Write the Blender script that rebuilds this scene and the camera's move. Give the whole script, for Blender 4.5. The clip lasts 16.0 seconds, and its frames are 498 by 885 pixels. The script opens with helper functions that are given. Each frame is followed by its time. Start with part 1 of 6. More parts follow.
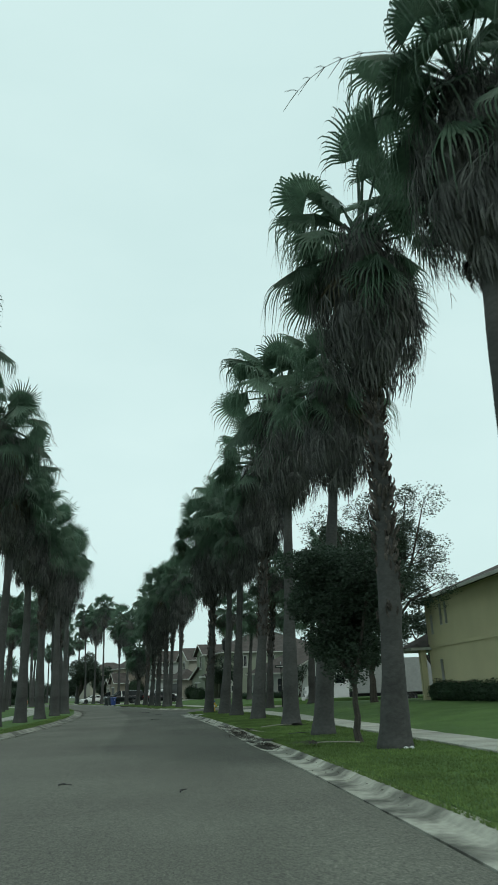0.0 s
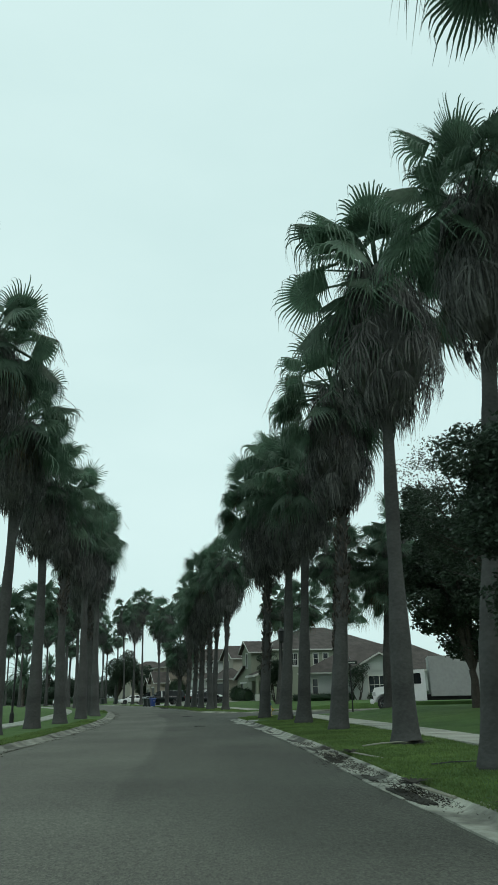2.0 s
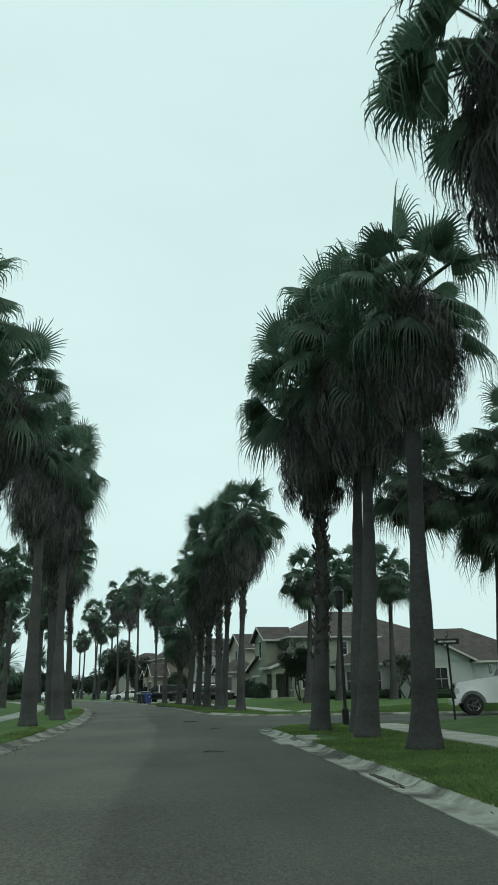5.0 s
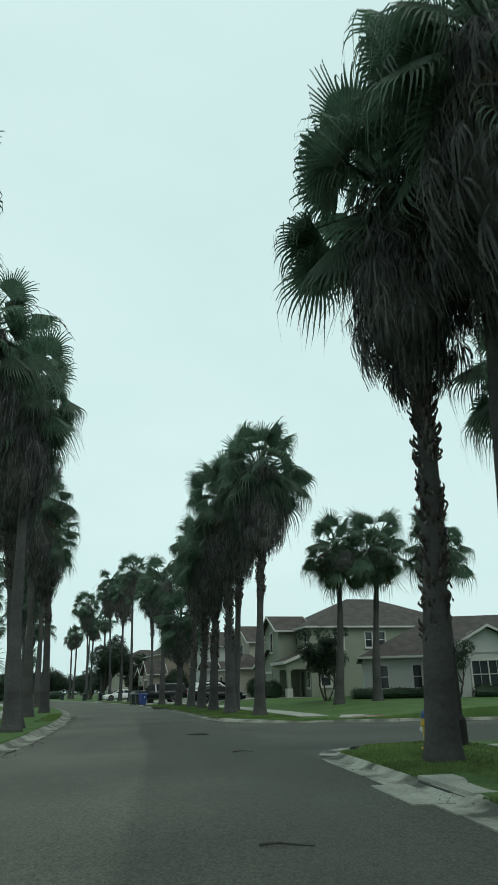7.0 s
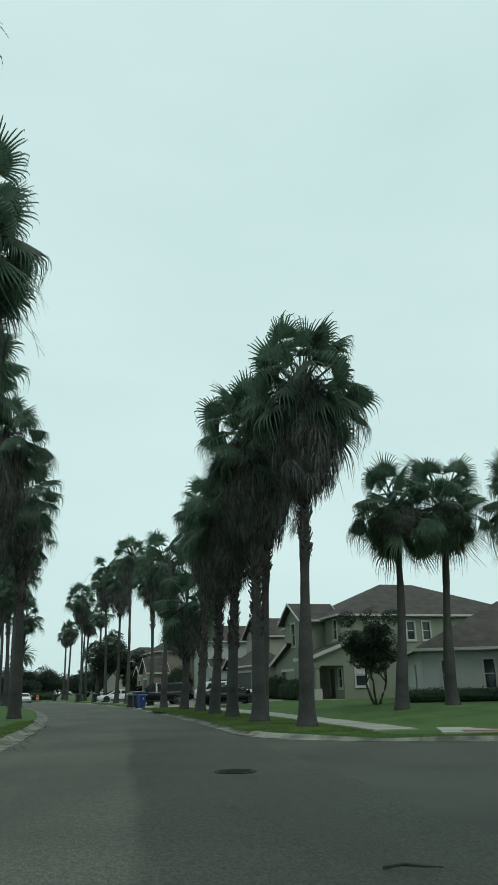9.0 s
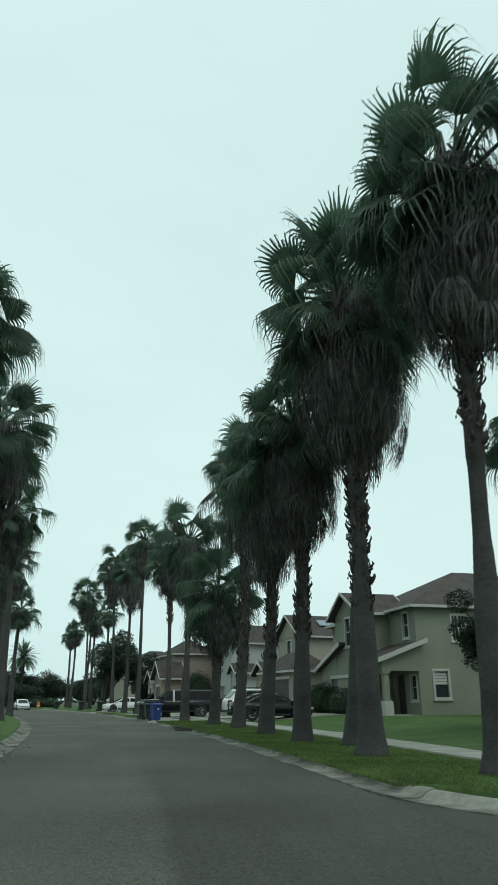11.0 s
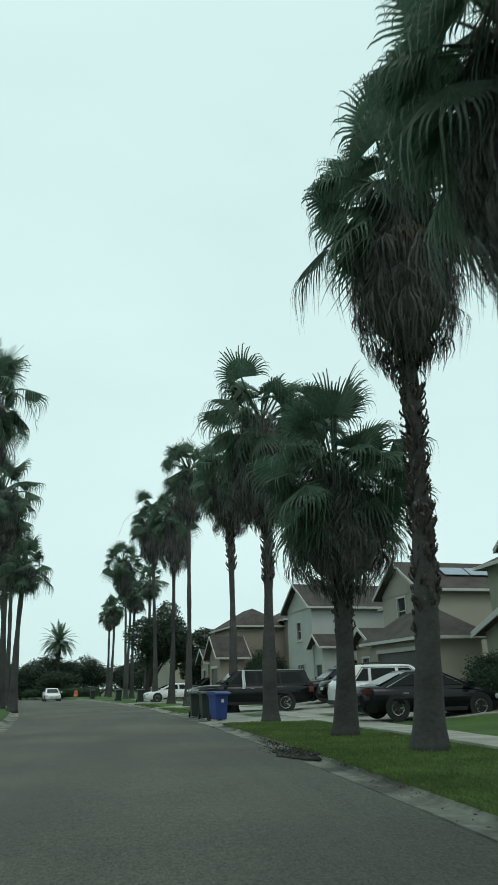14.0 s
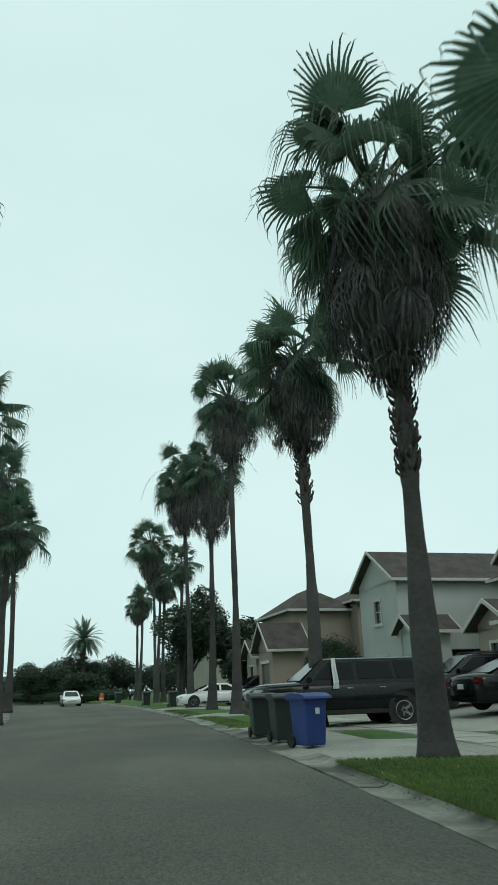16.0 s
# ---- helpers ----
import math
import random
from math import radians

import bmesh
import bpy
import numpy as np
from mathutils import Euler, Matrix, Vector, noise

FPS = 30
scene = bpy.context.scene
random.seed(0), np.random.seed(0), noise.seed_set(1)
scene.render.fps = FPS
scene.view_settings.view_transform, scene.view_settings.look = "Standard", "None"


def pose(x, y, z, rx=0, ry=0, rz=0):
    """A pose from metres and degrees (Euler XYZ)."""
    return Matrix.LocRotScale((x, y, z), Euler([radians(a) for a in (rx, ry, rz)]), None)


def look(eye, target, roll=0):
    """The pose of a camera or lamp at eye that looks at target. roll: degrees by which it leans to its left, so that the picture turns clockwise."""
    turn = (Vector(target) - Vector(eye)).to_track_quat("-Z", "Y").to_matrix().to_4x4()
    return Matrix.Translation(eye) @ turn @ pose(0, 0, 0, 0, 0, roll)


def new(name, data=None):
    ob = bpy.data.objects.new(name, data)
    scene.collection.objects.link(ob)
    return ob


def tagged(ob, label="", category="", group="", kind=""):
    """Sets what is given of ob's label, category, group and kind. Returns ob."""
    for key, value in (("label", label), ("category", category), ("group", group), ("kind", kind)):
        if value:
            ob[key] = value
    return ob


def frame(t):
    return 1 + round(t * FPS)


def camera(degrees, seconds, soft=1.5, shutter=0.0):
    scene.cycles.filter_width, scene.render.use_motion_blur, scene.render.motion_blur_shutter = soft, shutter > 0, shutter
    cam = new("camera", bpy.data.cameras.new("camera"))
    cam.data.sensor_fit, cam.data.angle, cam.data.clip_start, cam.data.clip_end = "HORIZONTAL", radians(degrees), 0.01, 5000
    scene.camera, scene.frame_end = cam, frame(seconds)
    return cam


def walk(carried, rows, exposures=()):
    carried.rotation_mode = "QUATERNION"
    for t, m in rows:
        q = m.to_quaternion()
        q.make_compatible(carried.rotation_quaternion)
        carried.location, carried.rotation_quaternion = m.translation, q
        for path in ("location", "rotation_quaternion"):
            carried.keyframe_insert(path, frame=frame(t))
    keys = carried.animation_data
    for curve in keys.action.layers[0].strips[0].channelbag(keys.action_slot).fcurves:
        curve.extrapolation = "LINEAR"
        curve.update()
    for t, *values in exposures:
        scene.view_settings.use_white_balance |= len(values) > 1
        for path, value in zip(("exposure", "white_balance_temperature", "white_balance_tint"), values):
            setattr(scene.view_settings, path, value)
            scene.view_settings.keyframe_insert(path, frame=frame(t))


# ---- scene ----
cam = camera(39.05, 16.0, soft=1.3, shutter=0.2)
# seconds, x, y, z, yaw (to the left), pitch (up), lean (to the right)
ROWS = [
    (0.0, 0.000, 0.000, 1.350, 0.000, 19.477, 2.044),
    (0.5, -0.306, 2.216, 1.352, 1.529, 19.460, 1.954),
    (1.0, -0.610, 4.340, 1.361, 2.482, 19.461, 1.652),
    (1.5, -0.955, 6.522, 1.368, 3.109, 19.569, 1.479),
    (2.0, -1.321, 8.757, 1.340, 3.351, 19.682, 1.495),
    (2.5, -1.655, 11.282, 1.330, 3.354, 19.423, 1.630),
    (3.0, -2.065, 14.063, 1.319, 3.362, 19.227, 1.362),
    (3.5, -2.487, 16.774, 1.304, 3.440, 19.194, 1.175),
    (4.0, -2.874, 19.319, 1.326, 3.623, 19.378, 1.071),
    (6.5, -5.111, 32.045, 1.378, 3.584, 19.300, 1.059),
    (7.0, -5.564, 34.617, 1.364, 3.324, 19.280, 1.395),
    (7.5, -6.013, 37.388, 1.342, 3.392, 19.367, 1.048),
    (8.0, -6.455, 40.052, 1.339, 3.293, 19.364, 1.181),
    (10.5, -9.904, 53.991, 1.346, 3.765, 19.326, 1.155),
    (11.0, -10.623, 57.143, 1.327, 4.392, 20.120, 0.157),
    (11.5, -11.254, 60.381, 1.362, 5.493, 20.079, -1.076),
    (12.0, -11.914, 63.808, 1.355, 6.083, 19.549, -0.345),
    (12.5, -12.660, 67.347, 1.358, 6.595, 19.176, 0.238),
    (13.0, -13.411, 70.516, 1.353, 7.104, 19.386, 0.578),
    (13.5, -14.165, 73.525, 1.374, 7.646, 19.358, 0.628),
    (14.0, -15.011, 76.492, 1.355, 7.885, 19.035, 1.304),
    (14.5, -15.827, 79.805, 1.323, 8.313, 19.242, 1.800),
    (15.0, -16.769, 83.361, 1.316, 9.427, 19.191, 0.974),
    (15.5, -17.728, 86.505, 1.293, 9.754, 19.193, 1.708),
    (16.0, -18.660, 89.514, 1.301, 10.363, 19.186, 1.891),
]


def eye_pose(x, y, z, yaw, pitch, lean):
    a, p = radians(yaw), radians(pitch)
    eye = Vector((x, y, z))
    return look(eye, eye + Vector((-math.sin(a) * math.cos(p), math.cos(a) * math.cos(p), math.sin(p))), -lean)


EXPOSURES = [(0, 0.03), (4, 0.08), (6.5, 0.03), (7.4, 0.02), (8, -0.1), (9, -0.05), (10.5, 0.03), (12.5, 0.12), (16, 0.05)]
walk(cam, [(t, eye_pose(*row)) for t, *row in ROWS], EXPOSURES)

# ---- world and sun: a bright overcast sky ----
world = bpy.data.worlds.new("overcast_sky")
scene.world = world
world.use_nodes = True
wn, wl = world.node_tree.nodes, world.node_tree.links
wn.clear()
w_out, w_bg = wn.new("ShaderNodeOutputWorld"), wn.new("ShaderNodeBackground")
w_sky, w_mix, w_ramp = wn.new("ShaderNodeTexSky"), wn.new("ShaderNodeMix"), wn.new("ShaderNodeValToRGB")
w_geo, w_noise, w_map = wn.new("ShaderNodeTexCoord"), wn.new("ShaderNodeTexNoise"), wn.new("ShaderNodeMapping")
w_sky.sky_type, w_sky.sun_disc = "NISHITA", False
w_sky.sun_elevation, w_sky.sun_rotation = radians(55), radians(150)
w_sky.dust_density, w_sky.air_density = 4.0, 1.0
w_map.inputs["Scale"].default_value = (1.0, 1.0, 2.5)
w_noise.inputs["Scale"].default_value, w_noise.inputs["Detail"].default_value = 1.6, 5.0
w_ramp.color_ramp.elements[0].position, w_ramp.color_ramp.elements[1].position = 0.3, 0.75
w_ramp.color_ramp.elements[0].color = (6.1, 8.25, 8.1, 1)
w_ramp.color_ramp.elements[1].color = (7.1, 9.2, 9.0, 1)
w_mix.data_type = "RGBA"
w_mix.inputs["Factor"].default_value = 0.93
wl.new(w_geo.outputs["Generated"], w_map.inputs["Vector"])
wl.new(w_map.outputs["Vector"], w_noise.inputs["Vector"])
wl.new(w_noise.outputs["Fac"], w_ramp.inputs["Fac"])
wl.new(w_sky.outputs["Color"], w_mix.inputs["A"])
wl.new(w_ramp.outputs["Color"], w_mix.inputs["B"])
wl.new(w_mix.outputs["Result"], w_bg.inputs["Color"])
w_bg.inputs["Strength"].default_value = 0.1
wl.new(w_bg.outputs["Background"], w_out.inputs["Surface"])
sun_data = bpy.data.lights.new("sun", "SUN")
sun_data.energy, sun_data.angle, sun_data.color = 0.5, radians(25), (1.0, 0.97, 0.92)
sun = new("sun", sun_data)
sun.matrix_world = look((0, 0, 40), (-14, 24, 0))


# ---- materials ----
def material(name, base, rough=0.8, metal=0.0, spread=0.25, scale=3.0, fine=40.0, bump=0.2, bump_scale=60.0, hue2=None,
             per_object=0.0, per_island=0.0, coat=0.0, through_light=0.0, stretch=(1, 1, 1), spec=0.5, stops=(0.32, 0.68)):
    """A procedural surface: base colour varied at two scales, with roughness variation and fine relief."""
    m = bpy.data.materials.new(name)
    m.use_nodes = True
    n, l = m.node_tree.nodes, m.node_tree.links
    b = n["Principled BSDF"]
    tc, mp = n.new("ShaderNodeTexCoord"), n.new("ShaderNodeMapping")
    mp.inputs["Scale"].default_value = stretch
    l.new(tc.outputs["Object"], mp.inputs["Vector"])
    big, small = n.new("ShaderNodeTexNoise"), n.new("ShaderNodeTexNoise")
    big.inputs["Scale"].default_value, big.inputs["Detail"].default_value = scale, 4
    small.inputs["Scale"].default_value, small.inputs["Detail"].default_value = fine, 3
    l.new(mp.outputs["Vector"], big.inputs["Vector"])
    l.new(mp.outputs["Vector"], small.inputs["Vector"])
    ramp = n.new("ShaderNodeValToRGB")
    second = hue2 or tuple(c * (1 - spread) for c in base)
    ramp.color_ramp.elements[0].position, ramp.color_ramp.elements[1].position = stops
    ramp.color_ramp.elements[0].color, ramp.color_ramp.elements[1].color = (*second, 1), (*base, 1)
    l.new(big.outputs["Fac"], ramp.inputs["Fac"])
    mul = n.new("ShaderNodeMix")
    mul.data_type, mul.blend_type = "RGBA", "MULTIPLY"
    mul.inputs["Factor"].default_value = 1.0
    r2 = n.new("ShaderNodeMapRange")
    r2.inputs["From Min"].default_value, r2.inputs["From Max"].default_value = 0.25, 0.75
    r2.inputs["To Min"].default_value, r2.inputs["To Max"].default_value = 1 - spread * 0.8, 1 + spread * 0.5
    l.new(small.outputs["Fac"], r2.inputs["Value"])
    l.new(ramp.outputs["Color"], mul.inputs["A"])
    l.new(r2.outputs["Result"], mul.inputs["B"])
    last = mul.outputs["Result"]
    for amount, kind, socket in ((per_object, "ShaderNodeObjectInfo", "Random"), (per_island, "ShaderNodeNewGeometry", "Random Per Island")):
        if amount:
            src, mr, mx = n.new(kind), n.new("ShaderNodeMapRange"), n.new("ShaderNodeMix")
            mr.inputs["To Min"].default_value, mr.inputs["To Max"].default_value = 1 - amount, 1 + amount
            mx.data_type, mx.blend_type = "RGBA", "MULTIPLY"
            mx.inputs["Factor"].default_value = 1.0
            l.new(src.outputs[socket], mr.inputs["Value"])
            l.new(last, mx.inputs["A"])
            l.new(mr.outputs["Result"], mx.inputs["B"])
            last = mx.outputs["Result"]
    l.new(last, b.inputs["Base Color"])
    b.inputs["Roughness"].default_value, b.inputs["Metallic"].default_value = rough, metal
    b.inputs["Specular IOR Level"].default_value = spec
    if coat:
        b.inputs["Coat Weight"].default_value, b.inputs["Coat Roughness"].default_value = coat, 0.05
    if through_light:
        tr, mix, out = n.new("ShaderNodeBsdfTranslucent"), n.new("ShaderNodeMixShader"), n["Material Output"]
        mix.inputs["Fac"].default_value = through_light
        l.new(last, tr.inputs["Color"])
        l.new(b.outputs["BSDF"], mix.inputs[1])
        l.new(tr.outputs["BSDF"], mix.inputs[2])
        l.new(mix.outputs["Shader"], out.inputs["Surface"])
    if bump:
        bn, nz = n.new("ShaderNodeBump"), n.new("ShaderNodeTexNoise")
        nz.inputs["Scale"].default_value, nz.inputs["Detail"].default_value = bump_scale, 4
        bn.inputs["Strength"].default_value, bn.inputs["Distance"].default_value = bump, 0.02
        l.new(mp.outputs["Vector"], nz.inputs["Vector"])
        l.new(nz.outputs["Fac"], bn.inputs["Height"])
        l.new(bn.outputs["Normal"], b.inputs["Normal"])
    return m


M_ASPHALT = material("asphalt_worn", (0.131, 0.134, 0.110), 0.9, spread=0.75, scale=0.22, fine=48, bump=0.8, bump_scale=60, hue2=(0.092, 0.091, 0.076), spec=0.3)
nodes, links = M_ASPHALT.node_tree.nodes, M_ASPHALT.node_tree.links
attr, grain, add, rng_node, mult = nodes.new("ShaderNodeAttribute"), nodes.new("ShaderNodeTexNoise"), nodes.new("ShaderNodeMath"), nodes.new("ShaderNodeMapRange"), nodes.new("ShaderNodeMix")
attr.attribute_name = "resurfacing"
grain.inputs["Scale"].default_value, grain.inputs["Detail"].default_value = 9.0, 5
add.operation = "MULTIPLY_ADD"
add.inputs[1].default_value = 0.5
rng_node.inputs["From Min"].default_value, rng_node.inputs["From Max"].default_value = 0.25, 1.3
rng_node.inputs["To Min"].default_value, rng_node.inputs["To Max"].default_value = 1.24, 0.76
mult.data_type, mult.blend_type = "RGBA", "MULTIPLY"
mult.inputs["Factor"].default_value = 1.0
chips, chip_range, chip_mix = nodes.new("ShaderNodeTexVoronoi"), nodes.new("ShaderNodeMapRange"), nodes.new("ShaderNodeMix")
chips.inputs["Scale"].default_value = 34.0
chip_range.inputs["To Min"].default_value, chip_range.inputs["To Max"].default_value = 0.76, 1.24
chip_mix.data_type, chip_mix.blend_type = "RGBA", "MULTIPLY"
chip_mix.inputs["Factor"].default_value = 1.0
surface = nodes["Principled BSDF"].inputs["Base Color"]
links.new(grain.outputs["Fac"], add.inputs[0])
links.new(attr.outputs["Fac"], add.inputs[2])
links.new(add.outputs["Value"], rng_node.inputs["Value"])
links.new(surface.links[0].from_socket, mult.inputs["A"])
links.new(rng_node.outputs["Result"], mult.inputs["B"])
links.new(nodes.new("ShaderNodeTexCoord").outputs["Object"], chips.inputs["Vector"])
links.new(chips.outputs["Color"], chip_range.inputs["Value"])
links.new(mult.outputs["Result"], chip_mix.inputs["A"])
links.new(chip_range.outputs["Result"], chip_mix.inputs["B"])
links.new(chip_mix.outputs["Result"], surface)
M_ASPHALT_NEW = material("asphalt_resurfaced", (0.102, 0.104, 0.087), 0.88, spread=0.35, scale=0.24, fine=32, bump=0.6, bump_scale=90, hue2=(0.066, 0.066, 0.056), spec=0.3)
M_CONCRETE = material("concrete", (0.42, 0.42, 0.36), 0.85, spread=0.35, scale=1.1, fine=22, bump=0.3, bump_scale=70, per_object=0.12)
M_KERB = material("weathered_kerb_concrete", (0.38, 0.38, 0.32), 0.85, spread=0.3, scale=1.1, fine=9, bump=0.4, bump_scale=50, per_object=0.16, hue2=(0.075, 0.075, 0.06), stops=(0.38, 0.55))
M_KERB_OLD = material("dirty_kerb_concrete", (0.27, 0.27, 0.225), 0.9, spread=0.3, scale=0.9, fine=9, bump=0.4, bump_scale=50, per_object=0.14, hue2=(0.085, 0.085, 0.068), stops=(0.4, 0.6))
M_DRIVE = material("driveway_concrete", (0.36, 0.36, 0.31), 0.85, spread=0.3, scale=0.6, fine=18, bump=0.3, bump_scale=70, per_object=0.1)
M_PAVER = material("red_paver", (0.32, 0.11, 0.08), 0.85, spread=0.3, scale=3, fine=30, bump=0.4)
M_GRASS = material("lawn_grass", (0.092, 0.160, 0.045), 0.9, spread=0.45, scale=0.7, fine=20, bump=0.8, bump_scale=70, hue2=(0.060, 0.112, 0.032), spec=0.2)
M_BLADE = material("grass_blade", (0.178, 0.262, 0.08), 0.7, spread=0.3, scale=0.6, fine=4, bump=0, hue2=(0.112, 0.165, 0.056), per_island=0.22, spec=0.2, through_light=0.4)
M_GROUND = material("far_ground", (0.06, 0.09, 0.03), 0.95, spread=0.4, scale=0.05, fine=2, bump=0.3, bump_scale=3)
M_TRUNK = material("palm_trunk", (0.090, 0.089, 0.085), 0.95, spread=0.28, scale=0.8, fine=10, bump=0.4, bump_scale=18, per_object=0.14, stretch=(1, 1, 1.5), spec=0.2, hue2=(0.056, 0.055, 0.053))
M_BOOT = material("palm_boots", (0.115, 0.10, 0.088), 0.95, spread=0.45, scale=3, fine=14, bump=0.5, bump_scale=30, per_island=0.5, spec=0.2, hue2=(0.05, 0.042, 0.038))
M_FROND = material("palm_frond_green", (0.114, 0.184, 0.124), 0.5, spread=0.35, scale=1.5, fine=12, bump=0.0, per_object=0.3, spec=0.4, through_light=0.4)
M_FROND_FAR = material("palm_crown_green", (0.114, 0.184, 0.124), 0.5, spread=0.35, scale=1.0, fine=6, bump=0.0, per_island=0.3, spec=0.4, through_light=0.4)
M_FROND_OLD = material("palm_frond_yellowing", (0.11, 0.082, 0.038), 0.75, spread=0.45, scale=1.5, fine=10, bump=0.0, per_object=0.35, hue2=(0.06, 0.055, 0.03), through_light=0.35)
M_SKIRT = material("palm_dead_skirt", (0.185, 0.183, 0.175), 0.95, spread=0.45, scale=1.3, fine=9, bump=0.0, per_island=0.65, spec=0.1, hue2=(0.11, 0.11, 0.108), through_light=0.35)
M_BARK = material("tree_bark", (0.07, 0.06, 0.05), 0.95, spread=0.4, scale=4, fine=20, bump=0.8, bump_scale=25)
M_LEAF = material("tree_leaf", (0.048, 0.074, 0.048), 0.5, spread=0.3, scale=1, fine=5, bump=0, per_island=0.4, spec=0.35, through_light=0.3)
M_HEDGE = material("hedge_leaf", (0.030, 0.062, 0.028), 0.6, spread=0.3, scale=1, fine=5, bump=0, per_island=0.4, through_light=0.25)
M_TRIM = material("white_trim_paint", (0.50, 0.50, 0.46), 0.5, spread=0.1, scale=1.5, fine=12, bump=0.05)
M_WINDOW_GLASS = material("window_glass", (0.03, 0.035, 0.04), 0.06, spread=0.1, scale=1, fine=3, bump=0)
M_BLIND = material("white_blind", (0.6, 0.6, 0.56), 0.7, spread=0.1, scale=3, fine=20, bump=0.1)
M_DOOR = material("dark_front_door", (0.05, 0.045, 0.04), 0.5, spread=0.2, scale=3, fine=12, bump=0.1)
M_SOLAR = material("solar_panel", (0.25, 0.30, 0.36), 0.12, spread=0.1, scale=2, fine=8, bump=0)
M_GARAGE = material("garage_door", (0.10, 0.10, 0.095), 0.6, spread=0.2, scale=1.5, fine=8, bump=0.1)
M_STUCCO_GREEN = material("stucco_sage", (0.258, 0.280, 0.215), 0.9, spread=0.15, scale=0.5, fine=30, bump=0.35, bump_scale=60)
M_STUCCO_WHITE = material("stucco_pale_grey", (0.46, 0.48, 0.46), 0.9, spread=0.13, scale=0.5, fine=30, bump=0.35, bump_scale=60)
M_STUCCO_BEIGE = material("stucco_beige", (0.36, 0.335, 0.28), 0.9, spread=0.13, scale=0.5, fine=30, bump=0.35, bump_scale=60)
M_STUCCO_TAN = material("stucco_tan", (0.30, 0.26, 0.21), 0.9, spread=0.15, scale=0.5, fine=30, bump=0.35, bump_scale=60)
M_STUCCO_YELLOW = material("stucco_pale_yellow", (0.60, 0.54, 0.34), 0.9, spread=0.13, scale=0.4, fine=30, bump=0.35, bump_scale=60)
M_ROOF = material("asphalt_shingles", (0.095, 0.082, 0.075), 0.95, spread=0.35, scale=1.4, fine=14, bump=0.6, bump_scale=22, spec=0.2)
M_TYRE = material("tyre_rubber", (0.02, 0.02, 0.02), 0.85, spread=0.2, scale=8, fine=30, bump=0.2)
M_CHROME = material("bright_metal", (0.55, 0.56, 0.57), 0.22, 1.0, spread=0.1, scale=4, fine=20, bump=0)
M_BLACK = material("black_plastic", (0.018, 0.018, 0.02), 0.5, spread=0.2, scale=6, fine=30, bump=0.1)
M_CAR_GLASS = material("car_glass", (0.010, 0.012, 0.013), 0.08, spread=0.1, scale=2, fine=5, bump=0, spec=0.16)
M_CAR_BLACK = material("black_car_paint", (0.006, 0.007, 0.009), 0.2, spread=0.15, scale=1, fine=6, bump=0, coat=0.15, spec=0.22)
M_CAR_GREY = material("charcoal_car_paint", (0.007, 0.010, 0.010), 0.2, spread=0.15, scale=1, fine=6, bump=0, coat=0.12, spec=0.22)
M_CAR_WHITE = material("white_car_paint", (0.80, 0.81, 0.80), 0.3, spread=0.06, scale=1, fine=6, bump=0, coat=0.8)
# white panel darkened in its base colour to stand for shade on the box
M_TRUCK_BOX = material("shade_greyed_white_panel", (0.36, 0.37, 0.355), 0.6, spread=0.12, scale=0.8, fine=6, bump=0.03)
M_RED_LIGHT = material("red_lens", (0.13, 0.010, 0.009), 0.15, spread=0.15, scale=10, fine=50, bump=0, coat=1)
M_CLEAR_LIGHT = material("clear_lens", (0.5, 0.52, 0.52), 0.1, spread=0.1, scale=10, fine=50, bump=0, coat=1)
M_BIN_BLUE = material("blue_bin_plastic", (0.018, 0.05, 0.22), 0.5, spread=0.2, scale=3, fine=20, bump=0.1, bump_scale=80)
M_BIN_GREEN = material("dark_green_bin_plastic", (0.02, 0.03, 0.026), 0.5, spread=0.2, scale=3, fine=20, bump=0.1, bump_scale=80)
M_WHITE_MARK = material("white_marking", (0.65, 0.66, 0.65), 0.6, spread=0.1, scale=5, fine=20, bump=0)
M_HYDRANT = material("yellow_hydrant_paint", (0.55, 0.36, 0.02), 0.45, spread=0.2, scale=6, fine=30, bump=0.1)
M_HYDRANT_BLUE = material("blue_hydrant_cap", (0.02, 0.07, 0.25), 0.45, spread=0.2, scale=6, fine=30, bump=0.1)
M_ORANGE = material("orange_plastic", (0.75, 0.13, 0.04), 0.5, spread=0.15, scale=4, fine=20, bump=0.1)
M_DEBRIS = material("leaf_litter", (0.055, 0.047, 0.036), 0.95, spread=0.4, scale=6, fine=30, bump=0.2, per_island=0.5)
M_SOIL = material("wet_soil", (0.05, 0.047, 0.036), 0.95, spread=0.5, scale=3, fine=26, bump=0.8, bump_scale=45)
M_DRY_STALK = material("dry_palm_stalk", (0.36, 0.34, 0.27), 0.8, spread=0.3, scale=6, fine=30, bump=0.2)
M_IRON = material("cast_iron", (0.03, 0.03, 0.028), 0.7, 0.4, spread=0.3, scale=6, fine=40, bump=0.4)


# ---- mesh helpers ----
def mesh_of(name, bm, mat, smooth=False):
    me = bpy.data.meshes.new(name)
    bmesh.ops.recalc_face_normals(bm, faces=bm.faces) if len(bm.faces) < 20000 else None
    bm.to_mesh(me)
    bm.free()
    me.materials.append(mat)
    if smooth:
        me.polygons.foreach_set("use_smooth", [True] * len(me.polygons))
    return me


def part(name, bm, mat, parent=None, label="", smooth=False, m=None):
    """Links a bmesh as one mesh object under a thing or a part."""
    ob = new(name, bm if isinstance(bm, bpy.types.Mesh) else mesh_of(name, bm, mat, smooth))
    if parent is not None:
        ob.parent = parent
    if m is not None:
        ob.matrix_basis = m
    if label:
        ob["label"] = label
    return ob


